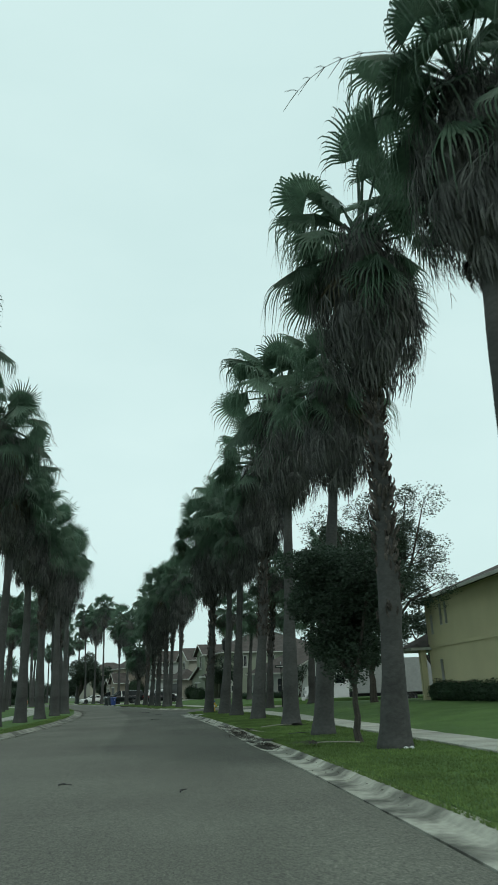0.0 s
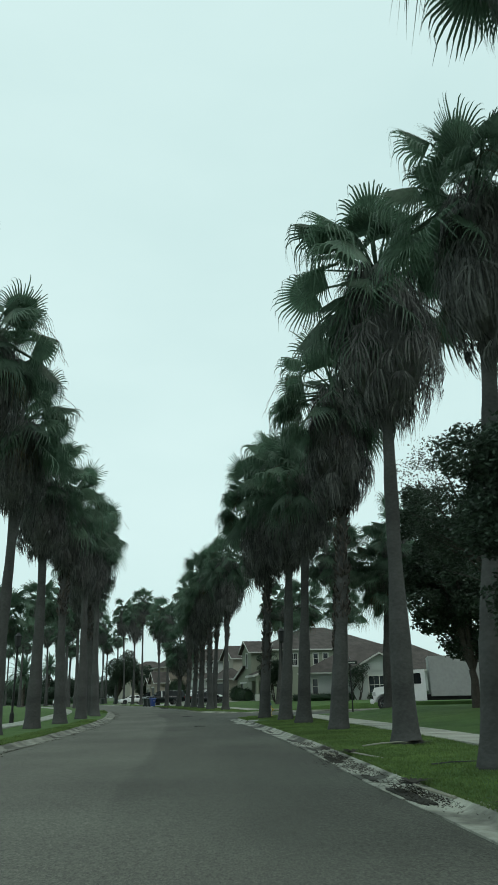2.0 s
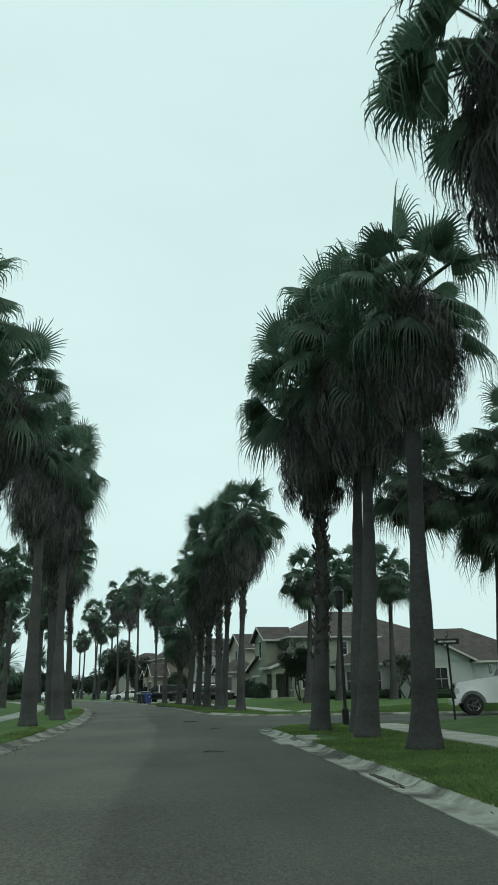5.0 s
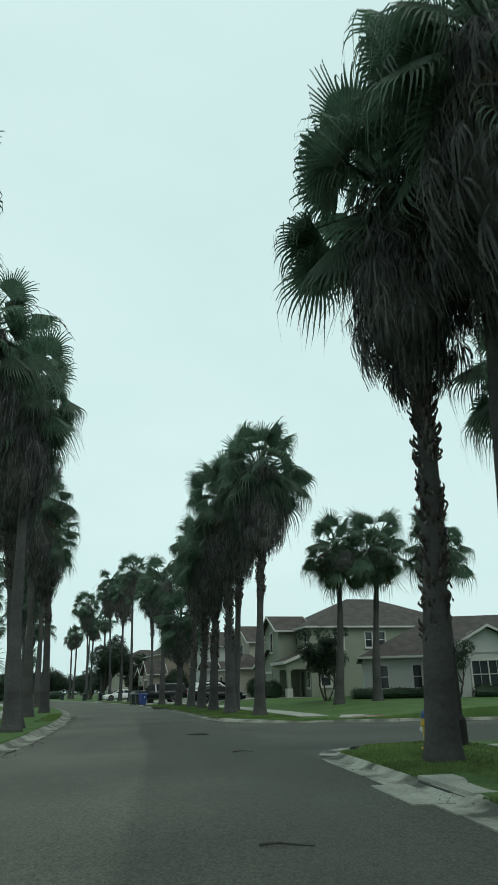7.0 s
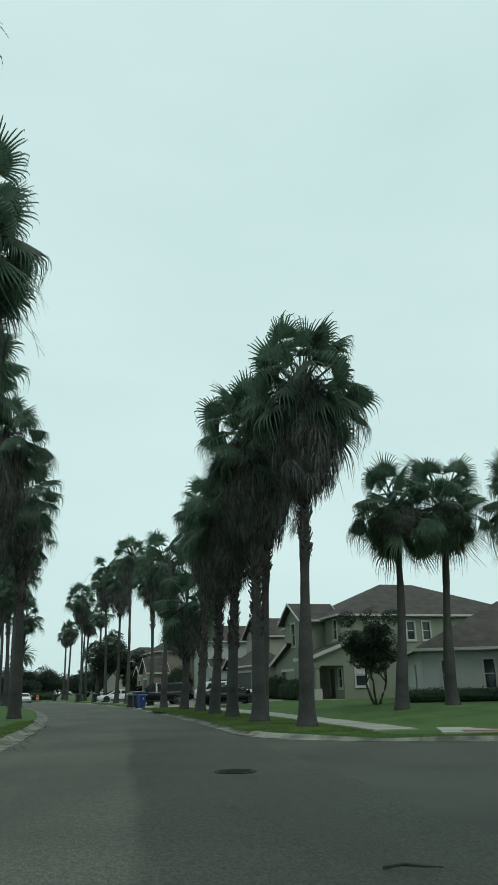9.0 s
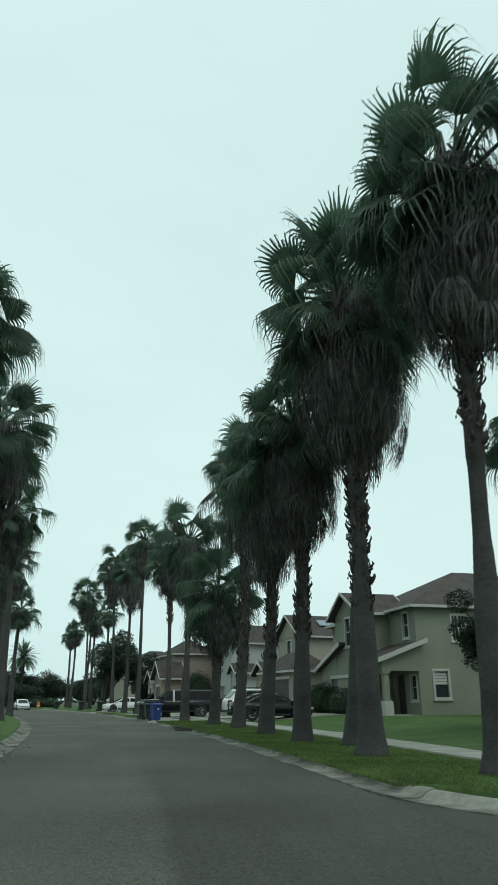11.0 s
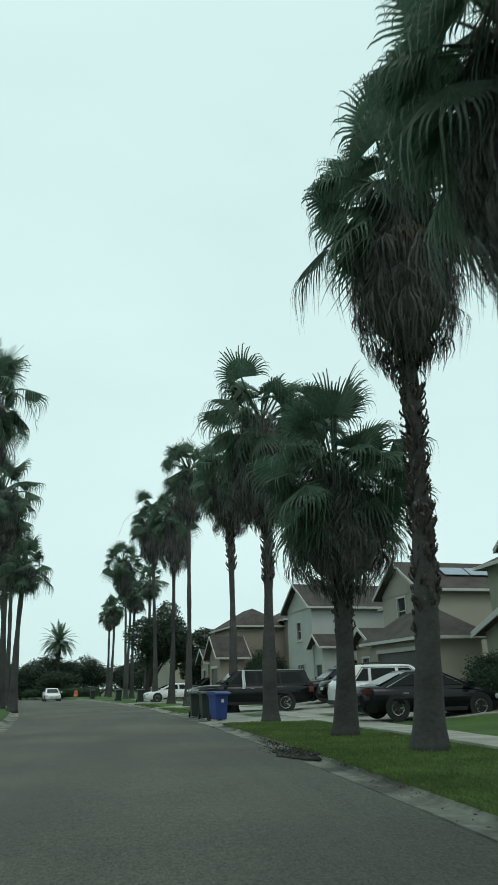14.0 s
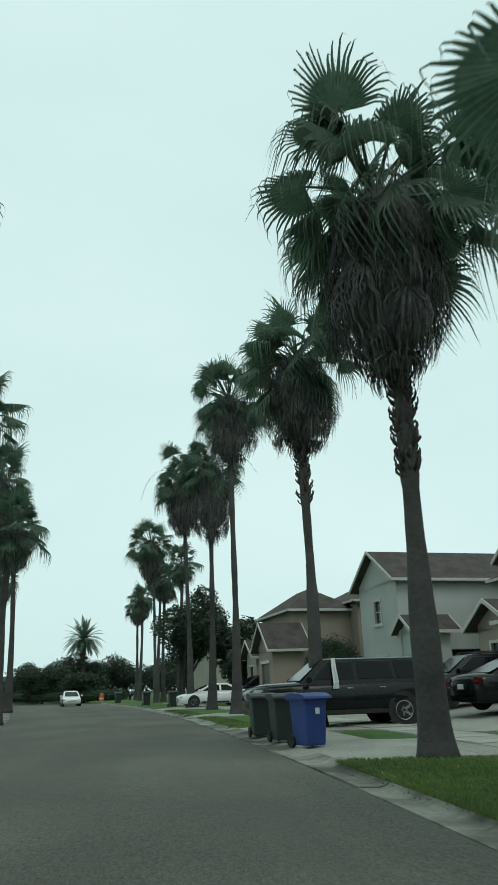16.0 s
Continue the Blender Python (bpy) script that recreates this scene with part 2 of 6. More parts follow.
def thing(name, m, label, category, group="", kind=""):
    ob = new(name)
    ob.empty_display_size = 0.2
    ob.matrix_basis = m
    return tagged(ob, label, category, group, kind)


def quads(rings, closed=True, caps=True, bm=None):
    """Skin of rings of points, each ring joined to the next."""
    bm = bm or bmesh.new()
    rows = [[bm.verts.new(p) for p in ring] for ring in rings]
    k = len(rows[0])
    for a, b in zip(rows, rows[1:]):
        for i in range(k if closed else k - 1):
            j = (i + 1) % k
            bm.faces.new((a[i], a[j], b[j], b[i]))
    if caps and closed:
        bm.faces.new(rows[0][::-1])
        bm.faces.new(rows[-1])
    return bm


def box(x0, x1, y0, y1, z0, z1, bm=None, bevel=0.0):
    own = bm is None or bevel
    b = bmesh.new() if own else bm
    v = [b.verts.new((x, y, z)) for z in (z0, z1) for x, y in ((x0, y0), (x1, y0), (x1, y1), (x0, y1))]
    for f in ((3, 2, 1, 0), (4, 5, 6, 7), (0, 1, 5, 4), (1, 2, 6, 5), (2, 3, 7, 6), (3, 0, 4, 7)):
        b.faces.new([v[i] for i in f])
    if bevel:
        bmesh.ops.bevel(b, geom=list(b.edges), offset=bevel, segments=2, affect="EDGES")
        if bm is not None:
            merge(bm, b)
            return bm
    return b


def merge(bm, other, m=None):
    me = bpy.data.meshes.new("tmp")
    other.to_mesh(me)
    other.free()
    if m is not None:
        me.transform(m)
    bm.from_mesh(me)
    bpy.data.meshes.remove(me)
    return bm


def extrude_profile(points, y0, y1, bm=None):
    """A prism: points in x, z, drawn out from y0 to y1."""
    return quads([[(x, y0, z) for x, z in points], [(x, y1, z) for x, z in points]], bm=bm)


def lathe(profile, segments=16, bm=None, centre=(0, 0)):
    return quads([[(centre[0] + r * math.cos(2 * math.pi * i / segments), centre[1] + r * math.sin(2 * math.pi * i / segments), z) for i in range(segments)]
                  for r, z in profile], bm=bm)


def tube(points, radii, segments=8, bm=None):
    rings = []
    for i, p in enumerate(points):
        d = (Vector(points[min(i + 1, len(points) - 1)]) - Vector(points[max(i - 1, 0)])).normalized()
        s = d.cross(Vector((0, 0, 1)) if abs(d.z) < 0.9 else Vector((1, 0, 0))).normalized()
        u = s.cross(d)
        rings.append([Vector(p) + radii[i] * (math.cos(2 * math.pi * k / segments) * s + math.sin(2 * math.pi * k / segments) * u) for k in range(segments)])
    return quads(rings, bm=bm)


# ---- the plan of the street ----
def stage(a, b, y):
    t = min(max((y - a) / (b - a), 0), 1)
    return t * t * (3 - 2 * t)


def kerb_right(y):
    """x of the road's edge on the houses' side."""
    v = y - 1.48 * stage(36, 52, y) - 1.45 * stage(53, 76, y)
    u = min(max(v, -30), 150) / 100
    x = 1.92 - 5.92 * u - 15.4 * u * u
    x += 0.62 * min(max((21 - y) / 15, 0), 1.2) - 0.26 * stage(36, 52, y) - 0.36 * stage(53, 76, y)
    if v > 150:
        x -= (v - 150) * 0.54
    if v < -30:
        x = 1.92 + 1.776 - 1.386 + 0.74
    return x


def kerb_left(y):
    v = y - 1.48 * stage(36, 52, y) - 1.45 * stage(53, 76, y)
    u = min(max(v, 0), 150) / 100
    x = -9.1 + 6.857 * u - 26.64 * u * u + 1.57 * u ** 3 - 0.26 * stage(36, 52, y) - 0.36 * stage(53, 76, y)
    if v > 150:
        x -= (v - 150) * 0.63
    return x


def road_turn(y):
    """Degrees by which the street has turned to the left at y."""
    return math.degrees(math.atan2(kerb_right(y - 1) - kerb_right(y + 1), 2))


def side_near(x):
    return 52.8 - 0.10 * (x + 3.6)


def side_far(x):
    return 64.8 - 0.12 * (x + 4.5)


def lawn_height(d):
    """Height of the lawn at d metres behind the kerb."""
    s = min(max((d - 4.6) / 6.0, 0), 1)
    return 0.13 + 0.015 * min(d, 4) / 4 + 0.36 * s * s * (3 - 2 * s)


def right_height(x, y):
    return lawn_height((x - kerb_right(y)) * 0.95)


KERB = 0.62
GUTTER = 0.36


def along(path, spacing):
    """Points at even steps on a polyline, with the way it runs."""
    pts = [Vector((*p, 0)) for p in path]
    out, carry = [], 0.0
    for a, b in zip(pts, pts[1:]):
        seg = (b - a).length
        while carry <= seg:
            out.append((a + (b - a) * (carry / seg), (b - a).normalized()))
            carry += spacing
        carry -= seg
    return out


def bend(a, c, b, n=8):
    return [tuple(Vector(a) * (1 - t) ** 2 + Vector(c) * 2 * t * (1 - t) + Vector(b) * t * t) for t in [i / n for i in range(n + 1)]]


SOUTH_KERB = [(kerb_right(y) - GUTTER, y) for y in range(-30, 50, 1)] + bend((kerb_right(49.4) - GUTTER, 49.4), (-5.75, 53.0), (-2.6, side_near(-2.6))) + [(x, side_near(x)) for x in range(-2, 46, 2)]
NORTH_KERB = [(x, side_far(x)) for x in range(46, -3, -2)] + bend((-3.6, side_far(-3.6)), (-8.5, 65.4), (kerb_right(69.3) - GUTTER, 69.3)) + [(kerb_right(y) - GUTTER, y) for y in range(70, 174, 1)]
WEST_KERB = [(kerb_left(y), y) for y in range(-30, 171, 1)]

# ---- ground, road and kerbs ----
bm = bmesh.new()
bmesh.ops.create_grid(bm, x_segments=40, y_segments=40, size=2400)
for v in bm.verts:
    v.co.z = -0.16
ground = part("ground", bm, M_GROUND)
tagged(ground, "flat green land reaching to the horizon", "ground", kind="structure")


def seam(y):
    """x of the resurfaced lane's edge."""
    return kerb_right(y) - 4.2 + 0.35 * stage(34, 50, y) + 0.15 * stage(60, 72, y) + 0.05 * math.sin(y * 0.5) + 0.03 * math.sin(y * 2.3 + 1)


def crown_z(x, y):
    a, b = kerb_left(y) - 0.05, kerb_right(y) + 0.05
    return 0.03 * math.sin(math.pi * min(max((x - a) / (b - a), 0), 1))


def resurfacing(x, y):
    """How dark the asphalt is: the houses' lane was laid anew between the two ends; streaks, blotches and tone shifts
    along y are added.
    """
    s = min(max((x - seam(y)) / 0.2 + 0.5, 0), 1)
    d = kerb_right(y) - x
    streak = 0.22 * math.exp(-((d - 2.1) / 0.55) ** 2) * (0.5 + 0.5 * noise.noise((y * 0.12, 7, 0)))
    blotch = 0.6 * max(0, noise.noise((x * 0.5, y * 0.22, 2)))
    ends = min(max((y - 13 - 0.8 * d) / 2.5, 0), 1) * min(max((84 - y) / 16, 0), 1)
    return s * ends * (1 - 0.3 * stage(60, 68, y)) + streak + blotch + 0.12 * stage(50, 60, y) - 0.35 * s * stage(14, 20, y) * (1 - stage(48, 54, y)) + 0.2 * stage(66, 96, y) * (1 - 0.8 * s)


rows, fresh = [], []
y = -30.0
while y < 172:
    a, b, s = kerb_left(y) - 0.05, kerb_right(y) - GUTTER - 0.026, seam(y)
    xs = [a + (s - 0.5 - a) * k / 9 for k in range(9)] + [s - 0.5, s - 0.2, s - 0.08, s, s + 0.08, s + 0.2] + [s + 0.5 + (b - s - 0.5) * k / 8 for k in range(9)]
    rows.append([(x, y, crown_z(x, y)) for x in xs])
    fresh += [resurfacing(x, y) for x in xs]
    y += 0.4 if y < 90 else 2.0
road = part("road", quads(rows, closed=False), M_ASPHALT)
layer = road.data.attributes.new("resurfacing", "FLOAT", "POINT")
layer.data.foreach_set("value", fresh)
tagged(road, "worn grey asphalt street with a darker resurfaced lane", "road", kind="structure")
bm = bmesh.new()
quads([[(-9.6 + 55.6 * k / 20, side_near(-9.6 + 55.6 * k / 20) - 0.05 + (side_far(-9.6 + 55.6 * k / 20) - side_near(-9.6 + 55.6 * k / 20) + 0.1) * j / 8, -0.004 + 0.004 * math.sin(math.pi * j / 8))
        for j in range(9)] for k in range(21)], closed=False, bm=bm)
for y0, y1, x1 in ((48.6, 53.0, -2.4), (64.6, 69.7, -3.2)):
    quads([[(kerb_right(y0 + (y1 - y0) * i / 6) - 0.5 + (x1 - kerb_right(y0 + (y1 - y0) * i / 6) + 0.5) * j / 4, y0 + (y1 - y0) * i / 6, -0.008) for j in range(5)] for i in range(7)], closed=False, bm=bm)
side_road = part("side_road", bm, M_ASPHALT_NEW)
tagged(side_road, "dark asphalt side street meeting the main street", "road", kind="structure")


def kerb_line(name, path, side, label, length=3.0, skip=(), mat=M_KERB):
    """A rolled concrete kerb in cast lengths with open joints."""
    parent = tagged(new(name), label, "kerb", kind="structure")
    profile = [(0.0, -0.12), (0.0, 0.014), (0.28, 0.004), (0.37, 0.025), (0.45, 0.075), (0.52, 0.1), (KERB, 0.108), (KERB, -0.12)]
    pts = along(path, length / 6)
    rng = random.Random(5)
    for i in range(0, len(pts) - 6, 6):
        if any(a < pts[i + 3][0].y < b and abs(pts[i + 3][0].x - kerb_right(pts[i + 3][0].y)) < 1 for a, b in skip):
            prof = [(0.0, -0.12), (0.0, 0.012), (0.26, 0.0), (0.40, 0.02), (0.55, 0.05), (KERB, 0.06), (KERB, -0.12)]
        else:
            prof = profile
        rings, lift = [], rng.uniform(-0.012, 0.012)
        for j in range(7):
            p, d = pts[i + j]
            nrm = Vector((d.y, -d.x, 0)) * side
            off = d * (0.008 if j == 0 else -0.008 if j == 6 else 0)
            rings.append([tuple(p + off + nrm * a + Vector((0, 0, z + lift))) for a, z in prof])
        part("kerb_length", quads(rings), mat, parent)
    return parent


DRIVE = ((102.2, 113.7), (121.3, 125.5), (133.3, 139.5))
kerb_line("kerb_south", SOUTH_KERB, 1, "stained rolled concrete kerb and gutter along the verge")
kerb_line("kerb_north", NORTH_KERB, 1, "weathered rolled concrete kerb and gutter with leaf litter", skip=DRIVE, mat=M_KERB_OLD)
kerb_line("kerb_west", WEST_KERB, -1, "dark weathered concrete kerb of the far verge", mat=M_KERB_OLD)


def lawn(name, rows, label):
    ob = part(name, quads(rows, closed=False), M_GRASS, smooth=True)
    return tagged(ob, label, "lawn", kind="structure")


def bumpy(x, y):
    return 0.02 * noise.noise((x * 0.7, y * 0.7, 0)) + 0.012 * noise.noise((x * 2.5, y * 2.5, 4))


DRIVES = ((102.2, 106.3, 0.15, 4.7), (106.0, 109.8, 0.15, 2.0), (109.5, 113.7, 0.15, 4.7), (100.7, 105.6, 4.5, 16.1), (107.8, 119.5, 4.5, 18.1), (133.3, 139.5, 0.15, 16.1), (121.3, 125.5, 0.15, 16.1))


def paved(d, y):
    """Whether a driveway lies at d metres behind the kerb."""
    return any(a < y < b and c < d < e for a, b, c, e in DRIVES)


OFFS = (0.10, 0.20, 0.22, 0.3, 0.5, 0.8, 1.1, 1.5, 1.9, 2.3, 2.7, 3.0, 3.4, 3.8, 4.2, 4.5, 5, 6, 7, 8, 9, 10, 11.5, 13, 16, 20, 26, 34, 44, 56)


def lawn_z(d, x, y):
    if d < 0.21 or (x > kerb_right(y) and paved(d, y)):
        return -0.1
    return lawn_height(d) - 0.015 * max(0, 1 - d) + bumpy(x, y) * min(1, d)


def corner(d, radius=3.0):
    t = min(max(radius - (d - KERB), 0), radius)
    return radius - math.sqrt(max(radius * radius - t * t, 0))


cols = []
for d in OFFS:
    y1 = 52.6
    for _ in range(8):
        y1 = side_near(kerb_right(y1) + d * 1.03) - (KERB - 0.06) - corner(d, 1.9)
    cols.append([(kerb_right(y) + d * 1.03, y, lawn_z(d, kerb_right(y) + d * 1.03, y)) for y in [-30 + (y1 + 30) * i / 150 for i in range(151)]] + [(kerb_right(y1) + d * 1.03, y1 + 0.01, -0.1)])
lawn("lawn_south", cols, "trimmed green verge and front lawns beside the street")
cols = []
for d in OFFS:
    y0 = 65.0
    for _ in range(8):
        y0 = side_far(kerb_right(y0) + d * 1.05) + (KERB - 0.06) + corner(d)
    cols.append([(kerb_right(y0) + d * 1.05, y0 - 0.01, -0.1)] + [(kerb_right(y) + d * 1.06, y, lawn_z(d, kerb_right(y) + d, y)) for y in [y0 + (140 - y0) * i / 240 for i in range(240)] + [140 + 45 * i / 40 for i in range(41)]])
lawn("lawn_north", cols, "trimmed green verge and front lawns past the side street")
cols = [[(kerb_left(y) - d * 1.05, y, lawn_z(min(d, 8) * 0.8 if d > 0.57 else 0.1, kerb_left(y) - d, y)) for y in [-30 + 215 * i / 200 for i in range(201)]] for d in (0.4, 0.56, 0.58) + OFFS[5:] + (80, 130)]
lawn("lawn_west", cols, "green verge and open grass across the street")


def slabs(name, line, d, y0, y1, label, step=1.5, width=1.3):
    """A footpath of cast concrete slabs."""
    parent = tagged(new(name), label, "pavement", kind="structure")
    me = mesh_of("slab", box(-width / 2, width / 2, -step / 2 + 0.008, step / 2 - 0.008, -0.12, 0.0, bevel=0.008), M_CONCRETE)
    rng = random.Random(3)
    for p, w in along([(line(y) + d, y) for y in range(y0, y1)], step):
        part("slab", me, None, parent, m=pose(p.x, p.y, 0.178 + rng.uniform(-0.006, 0.008), rng.uniform(-0.4, 0.4), rng.uniform(-0.4, 0.4), math.degrees(math.atan2(-w.x, w.y))))


slabs("pavement_south", kerb_right, 3.85, -8, 51, "pale concrete footpath of cast slabs behind the verge")
slabs("pavement_north", lambda y: kerb_right(y) + 0.15, 3.85, 68, 153, "pale concrete footpath of cast slabs behind the verge")
slabs("pavement_west", lambda y: kerb_left(y) - 0.1, -4.3, 20, 140, "pale concrete footpath across the street", step=2.0)


def drive(name, y0, y1, d0, d1, label, n=4):
    """A driveway of concrete slabs, from d0 to d1 metres behind the road's edge."""
    parent = tagged(new(name), label, "driveway", kind="structure")
    for i in range(n):
        for j in range(2):
            ya, yb = y0 + (y1 - y0) * j / 2, y0 + (y1 - y0) * (j + 1) / 2
            da, db = d0 + (d1 - d0) * i / n + 0.01, d0 + (d1 - d0) * (i + 1) / n - 0.01
            rings = []
            for k in range(5):
                d = da + (db - da) * k / 4
                z = lawn_height(d) + 0.012 if d > 1.8 else 0.06 + (d - 0.6) * 0.075
                ring = []
                for y in (ya + 0.01, (ya + yb) / 2, yb - 0.01):
                    s = math.sin(radians(road_turn(y)))
                    ring.append((kerb_right(y) + d * 1.06, y + d * s * 0.0, z))
                ring += [(x, y, z - 0.15) for x, y, z in reversed(ring)]
                rings.append(ring)
            part("slab", quads(rings), M_DRIVE, parent)


drive("driveway_1", 102.3, 106.2, 0.24, 4.6, "pale concrete driveway apron crossing the verge", 2)
drive("driveway_6", 106.2, 109.6, 0.24, 1.9, "concrete strip along the kerb between two aprons", 1)
drive("driveway_7", 109.6, 113.6, 0.24, 4.6, "pale concrete apron of the wide driveway", 2)
drive("driveway_2", 100.8, 105.5, 4.6, 16, "pale concrete driveway with parked cars", 4)
drive("driveway_3", 107.9, 119.4, 4.6, 18, "wide pale concrete driveway with parked cars", 4)
drive("driveway_4", 133.4, 139.4, 0.24, 16, "pale concrete driveway further along the street", 5)
drive("driveway_5", 121.4, 125.4, 0.24, 16, "pale concrete driveway between two lawns", 5)


def ramp(name, x, y, turn, label):
    t = thing(name, pose(x, y, 0.16, 0, 0, turn), label, "kerb ramp", kind="structure")
    part("ramp_slab", box(-1.3, 1.3, -1.3, 1.0, -0.15, 0.022, bevel=0.01), M_CONCRETE, t)
    bm = box(-0.75, 0.75, -1.2, -0.6, 0.0, 0.03)
    for i in range(12):
        for j in range(5):
            lathe([(0.028, 0.03), (0.02, 0.038)], 6, bm, (-0.66 + 0.12 * i, -1.1 + 0.1 * j))
    part("tactile_mat", bm, M_PAVER, t, "red tactile paving mat")


ramp("kerb_ramp_1", -2.54, 66.53, -6, "concrete kerb ramp with a red tactile mat across the side street")


# ---- palms ----
def fan_frond(elev, rng, petiole=1.0, radius=1.6, fingers=32, droop=1.0, width=0.018):
    """One fan palm leaf that grows from the origin towards +x: pleated wedge of a blade, long free fingers, tips hanging by their weight."""
    bm = bmesh.new()
    e = radians(elev)
    flat = max(math.cos(e), 0.0)
    p, d = Vector((0, 0, 0)), Vector((math.cos(e), 0, math.sin(e)))
    stem = [p.copy()]
    for i in range(4):
        p = p + d * petiole / 4
        stem.append(p.copy())
        d = (d + Vector((0, 0, -0.05 * flat))).normalized()
    tube(stem, [0.055, 0.04, 0.034, 0.03, 0.022], 4, bm)
    d = (d + Vector((0.2 + 0.15 * max(d.z, 0), 0, -0.22 * flat - 0.12))).normalized()
    side = Vector((0, 1, 0))
    normal = side.cross(d) * -1
    side = (side + normal * rng.uniform(-0.25, 0.25)).normalized()
    span = radians(rng.uniform(78, 116))
    fold = rng.uniform(0.15, 0.65)
    solid = rng.uniform(0.4, 0.54)
    hub = bm.verts.new(p)

    def spine(a, r, sag):
        """A point of the blade, r of the way out along the finger at angle a."""
        reach = radius * (0.72 + 0.28 * math.cos(a))
        v = (d * math.cos(a) + side * math.sin(a) - normal * fold * abs(math.sin(a))).normalized()
        free = max(r - solid, 0) / (1 - solid)
        hang = min(sag * (0.12 + 0.85 * free) * (1.1 - 0.75 * max(v.z, 0)), 1.0) * free
        q = p + v * reach * min(r, solid) + Vector((0, 0, -0.2 * sag * reach * min(r, solid) ** 2))
        return q + v * reach * (1 - solid) * free * (1 - 0.72 * hang) + Vector((0, 0, -reach * (1 - solid) * free * hang * 0.95))

    n = 2 * fingers
    inner, rim = [], []
    for i in range(n + 1):
        a = -span + 2 * span * i / n
        pleat = normal * (0.014 if i % 2 else -0.014)
        inner.append(bm.verts.new(spine(a, solid * 0.5, droop) + pleat * 0.5))
        rim.append(bm.verts.new(spine(a, solid, droop) + pleat))
    for i in range(n):
        bm.faces.new((hub, inner[i], inner[i + 1]))
        bm.faces.new((inner[i], rim[i], rim[i + 1], inner[i + 1]))
    for i in range(fingers):
        a = -span + 2 * span * (2 * i + 1) / n + rng.uniform(-0.02, 0.02)
        across = (rim[2 * i + 2].co - rim[2 * i].co).normalized()
        sag = droop * rng.uniform(0.6, 1.4) + (0.7 if rng.random() < 0.1 else 0.0)
        end = rng.uniform(0.78, 1.2)
        last = (rim[2 * i], rim[2 * i + 2])
        mid = rim[2 * i + 1]
        for r, w in ((solid + (end - solid) * 0.35, width), (solid + (end - solid) * 0.62, width * 0.75), (solid + (end - solid) * 0.82, width * 0.45)):
            q = spine(a, r, sag) + across * rng.uniform(-0.008, 0.008)
            pair = (bm.verts.new(q - across * w), bm.verts.new(q + across * w))
            bm.faces.new((last[0], pair[0], pair[1], last[1], mid) if mid else (last[0], pair[0], pair[1], last[1]))
            last, mid = pair, None
        tip = spine(a, end, sag) + Vector((0, 0, -rng.uniform(0.02, 0.22) * droop - (rng.uniform(0.1, 0.4) if rng.random() < 0.14 else 0)))
        bm.faces.new((last[0], bm.verts.new(tip), last[1]))
    return bm


ELEVATIONS = (84, 72, 60, 48, 36, 24, 12, 0, -12, -24, -36, -48, -60, -70)
rng = random.Random(11)


def sag_of(e):
    return 0.3 + 0.66 * max(math.cos(radians(e)), 0)


FRONDS = {e: [mesh_of("frond", fan_frond(e, rng, petiole=rng.uniform(0.85, 1.6) if e > 30 else rng.uniform(1.0, 1.75), radius=rng.uniform(1.1, 1.45), droop=sag_of(e)), M_FROND)
              for _ in range(4)] for e in ELEVATIONS}
OLD_FRONDS = [mesh_of("frond", fan_frond(e, rng, 1.0, 1.5, droop=1.2), M_FROND_OLD) for e in (-40, -58)]


def flower_stalk(rng):
    """A long thin stalk that arches out of the crown and hangs, with a few side threads."""
    bm = bmesh.new()
    p, d = Vector((0, 0, 0)), Vector((math.cos(0.75), 0, math.sin(0.75)))
    pts = [p.copy()]
    for i in range(9):
        p = p + d * 0.4
        d = (d + Vector((0, 0, -0.27 - 0.03 * i))).normalized()
        pts.append(p.copy())
        if i > 3:
            for s in (-1, 1):
                w = Vector((0.4, s * 0.5, -1)).normalized() * rng.uniform(0.25, 0.5)
                tube([p, p + w * 0.5 + Vector((0, 0, 0.04)), p + w], [0.008, 0.007, 0.003], 3, bm)
    tube(pts, [0.014 - 0.0011 * i for i in range(10)], 4, bm)
    return mesh_of("flower_stalk", bm, M_FROND_OLD)


STALKS = [flower_stalk(rng) for _ in range(3)]


def hanging(bm, x, y, z, turn, length, rng, strips=12, spread=0.3, out_by=0.1, draw_in=0.0):
    """A dead leaf folded against the trunk: ragged strips hanging down, drawn in towards the trunk at their ends."""
    c, s = math.cos(turn), math.sin(turn)
    for i in range(strips):
        a = (i / (strips - 1) - 0.5) * 2 + rng.uniform(-0.15, 0.15)
        l = length * rng.uniform(0.62, 1.1) * (1 - 0.3 * abs(a))
        w = rng.uniform(0.007, 0.02)
        vs = []
        for k, ww in enumerate((w * 0.7, w, w * 0.75, 0.004)):
            t = k / 3
            o = out_by * math.sin(t * 2.6) - draw_in * t * t + rng.uniform(-0.025, 0.03)
            la = a * spread * (0.3 + 0.7 * min(1, t * 1.8)) * (1 - 0.3 * t * (draw_in > 0.05))
            vs.append([bm.verts.new((x + c * o - s * (la + q * ww), y + s * o + c * (la + q * ww), z - l * t)) for q in (-1, 1)])
        for u, v in zip(vs, vs[1:]):
            bm.faces.new((u[0], u[1], v[1], v[0]))


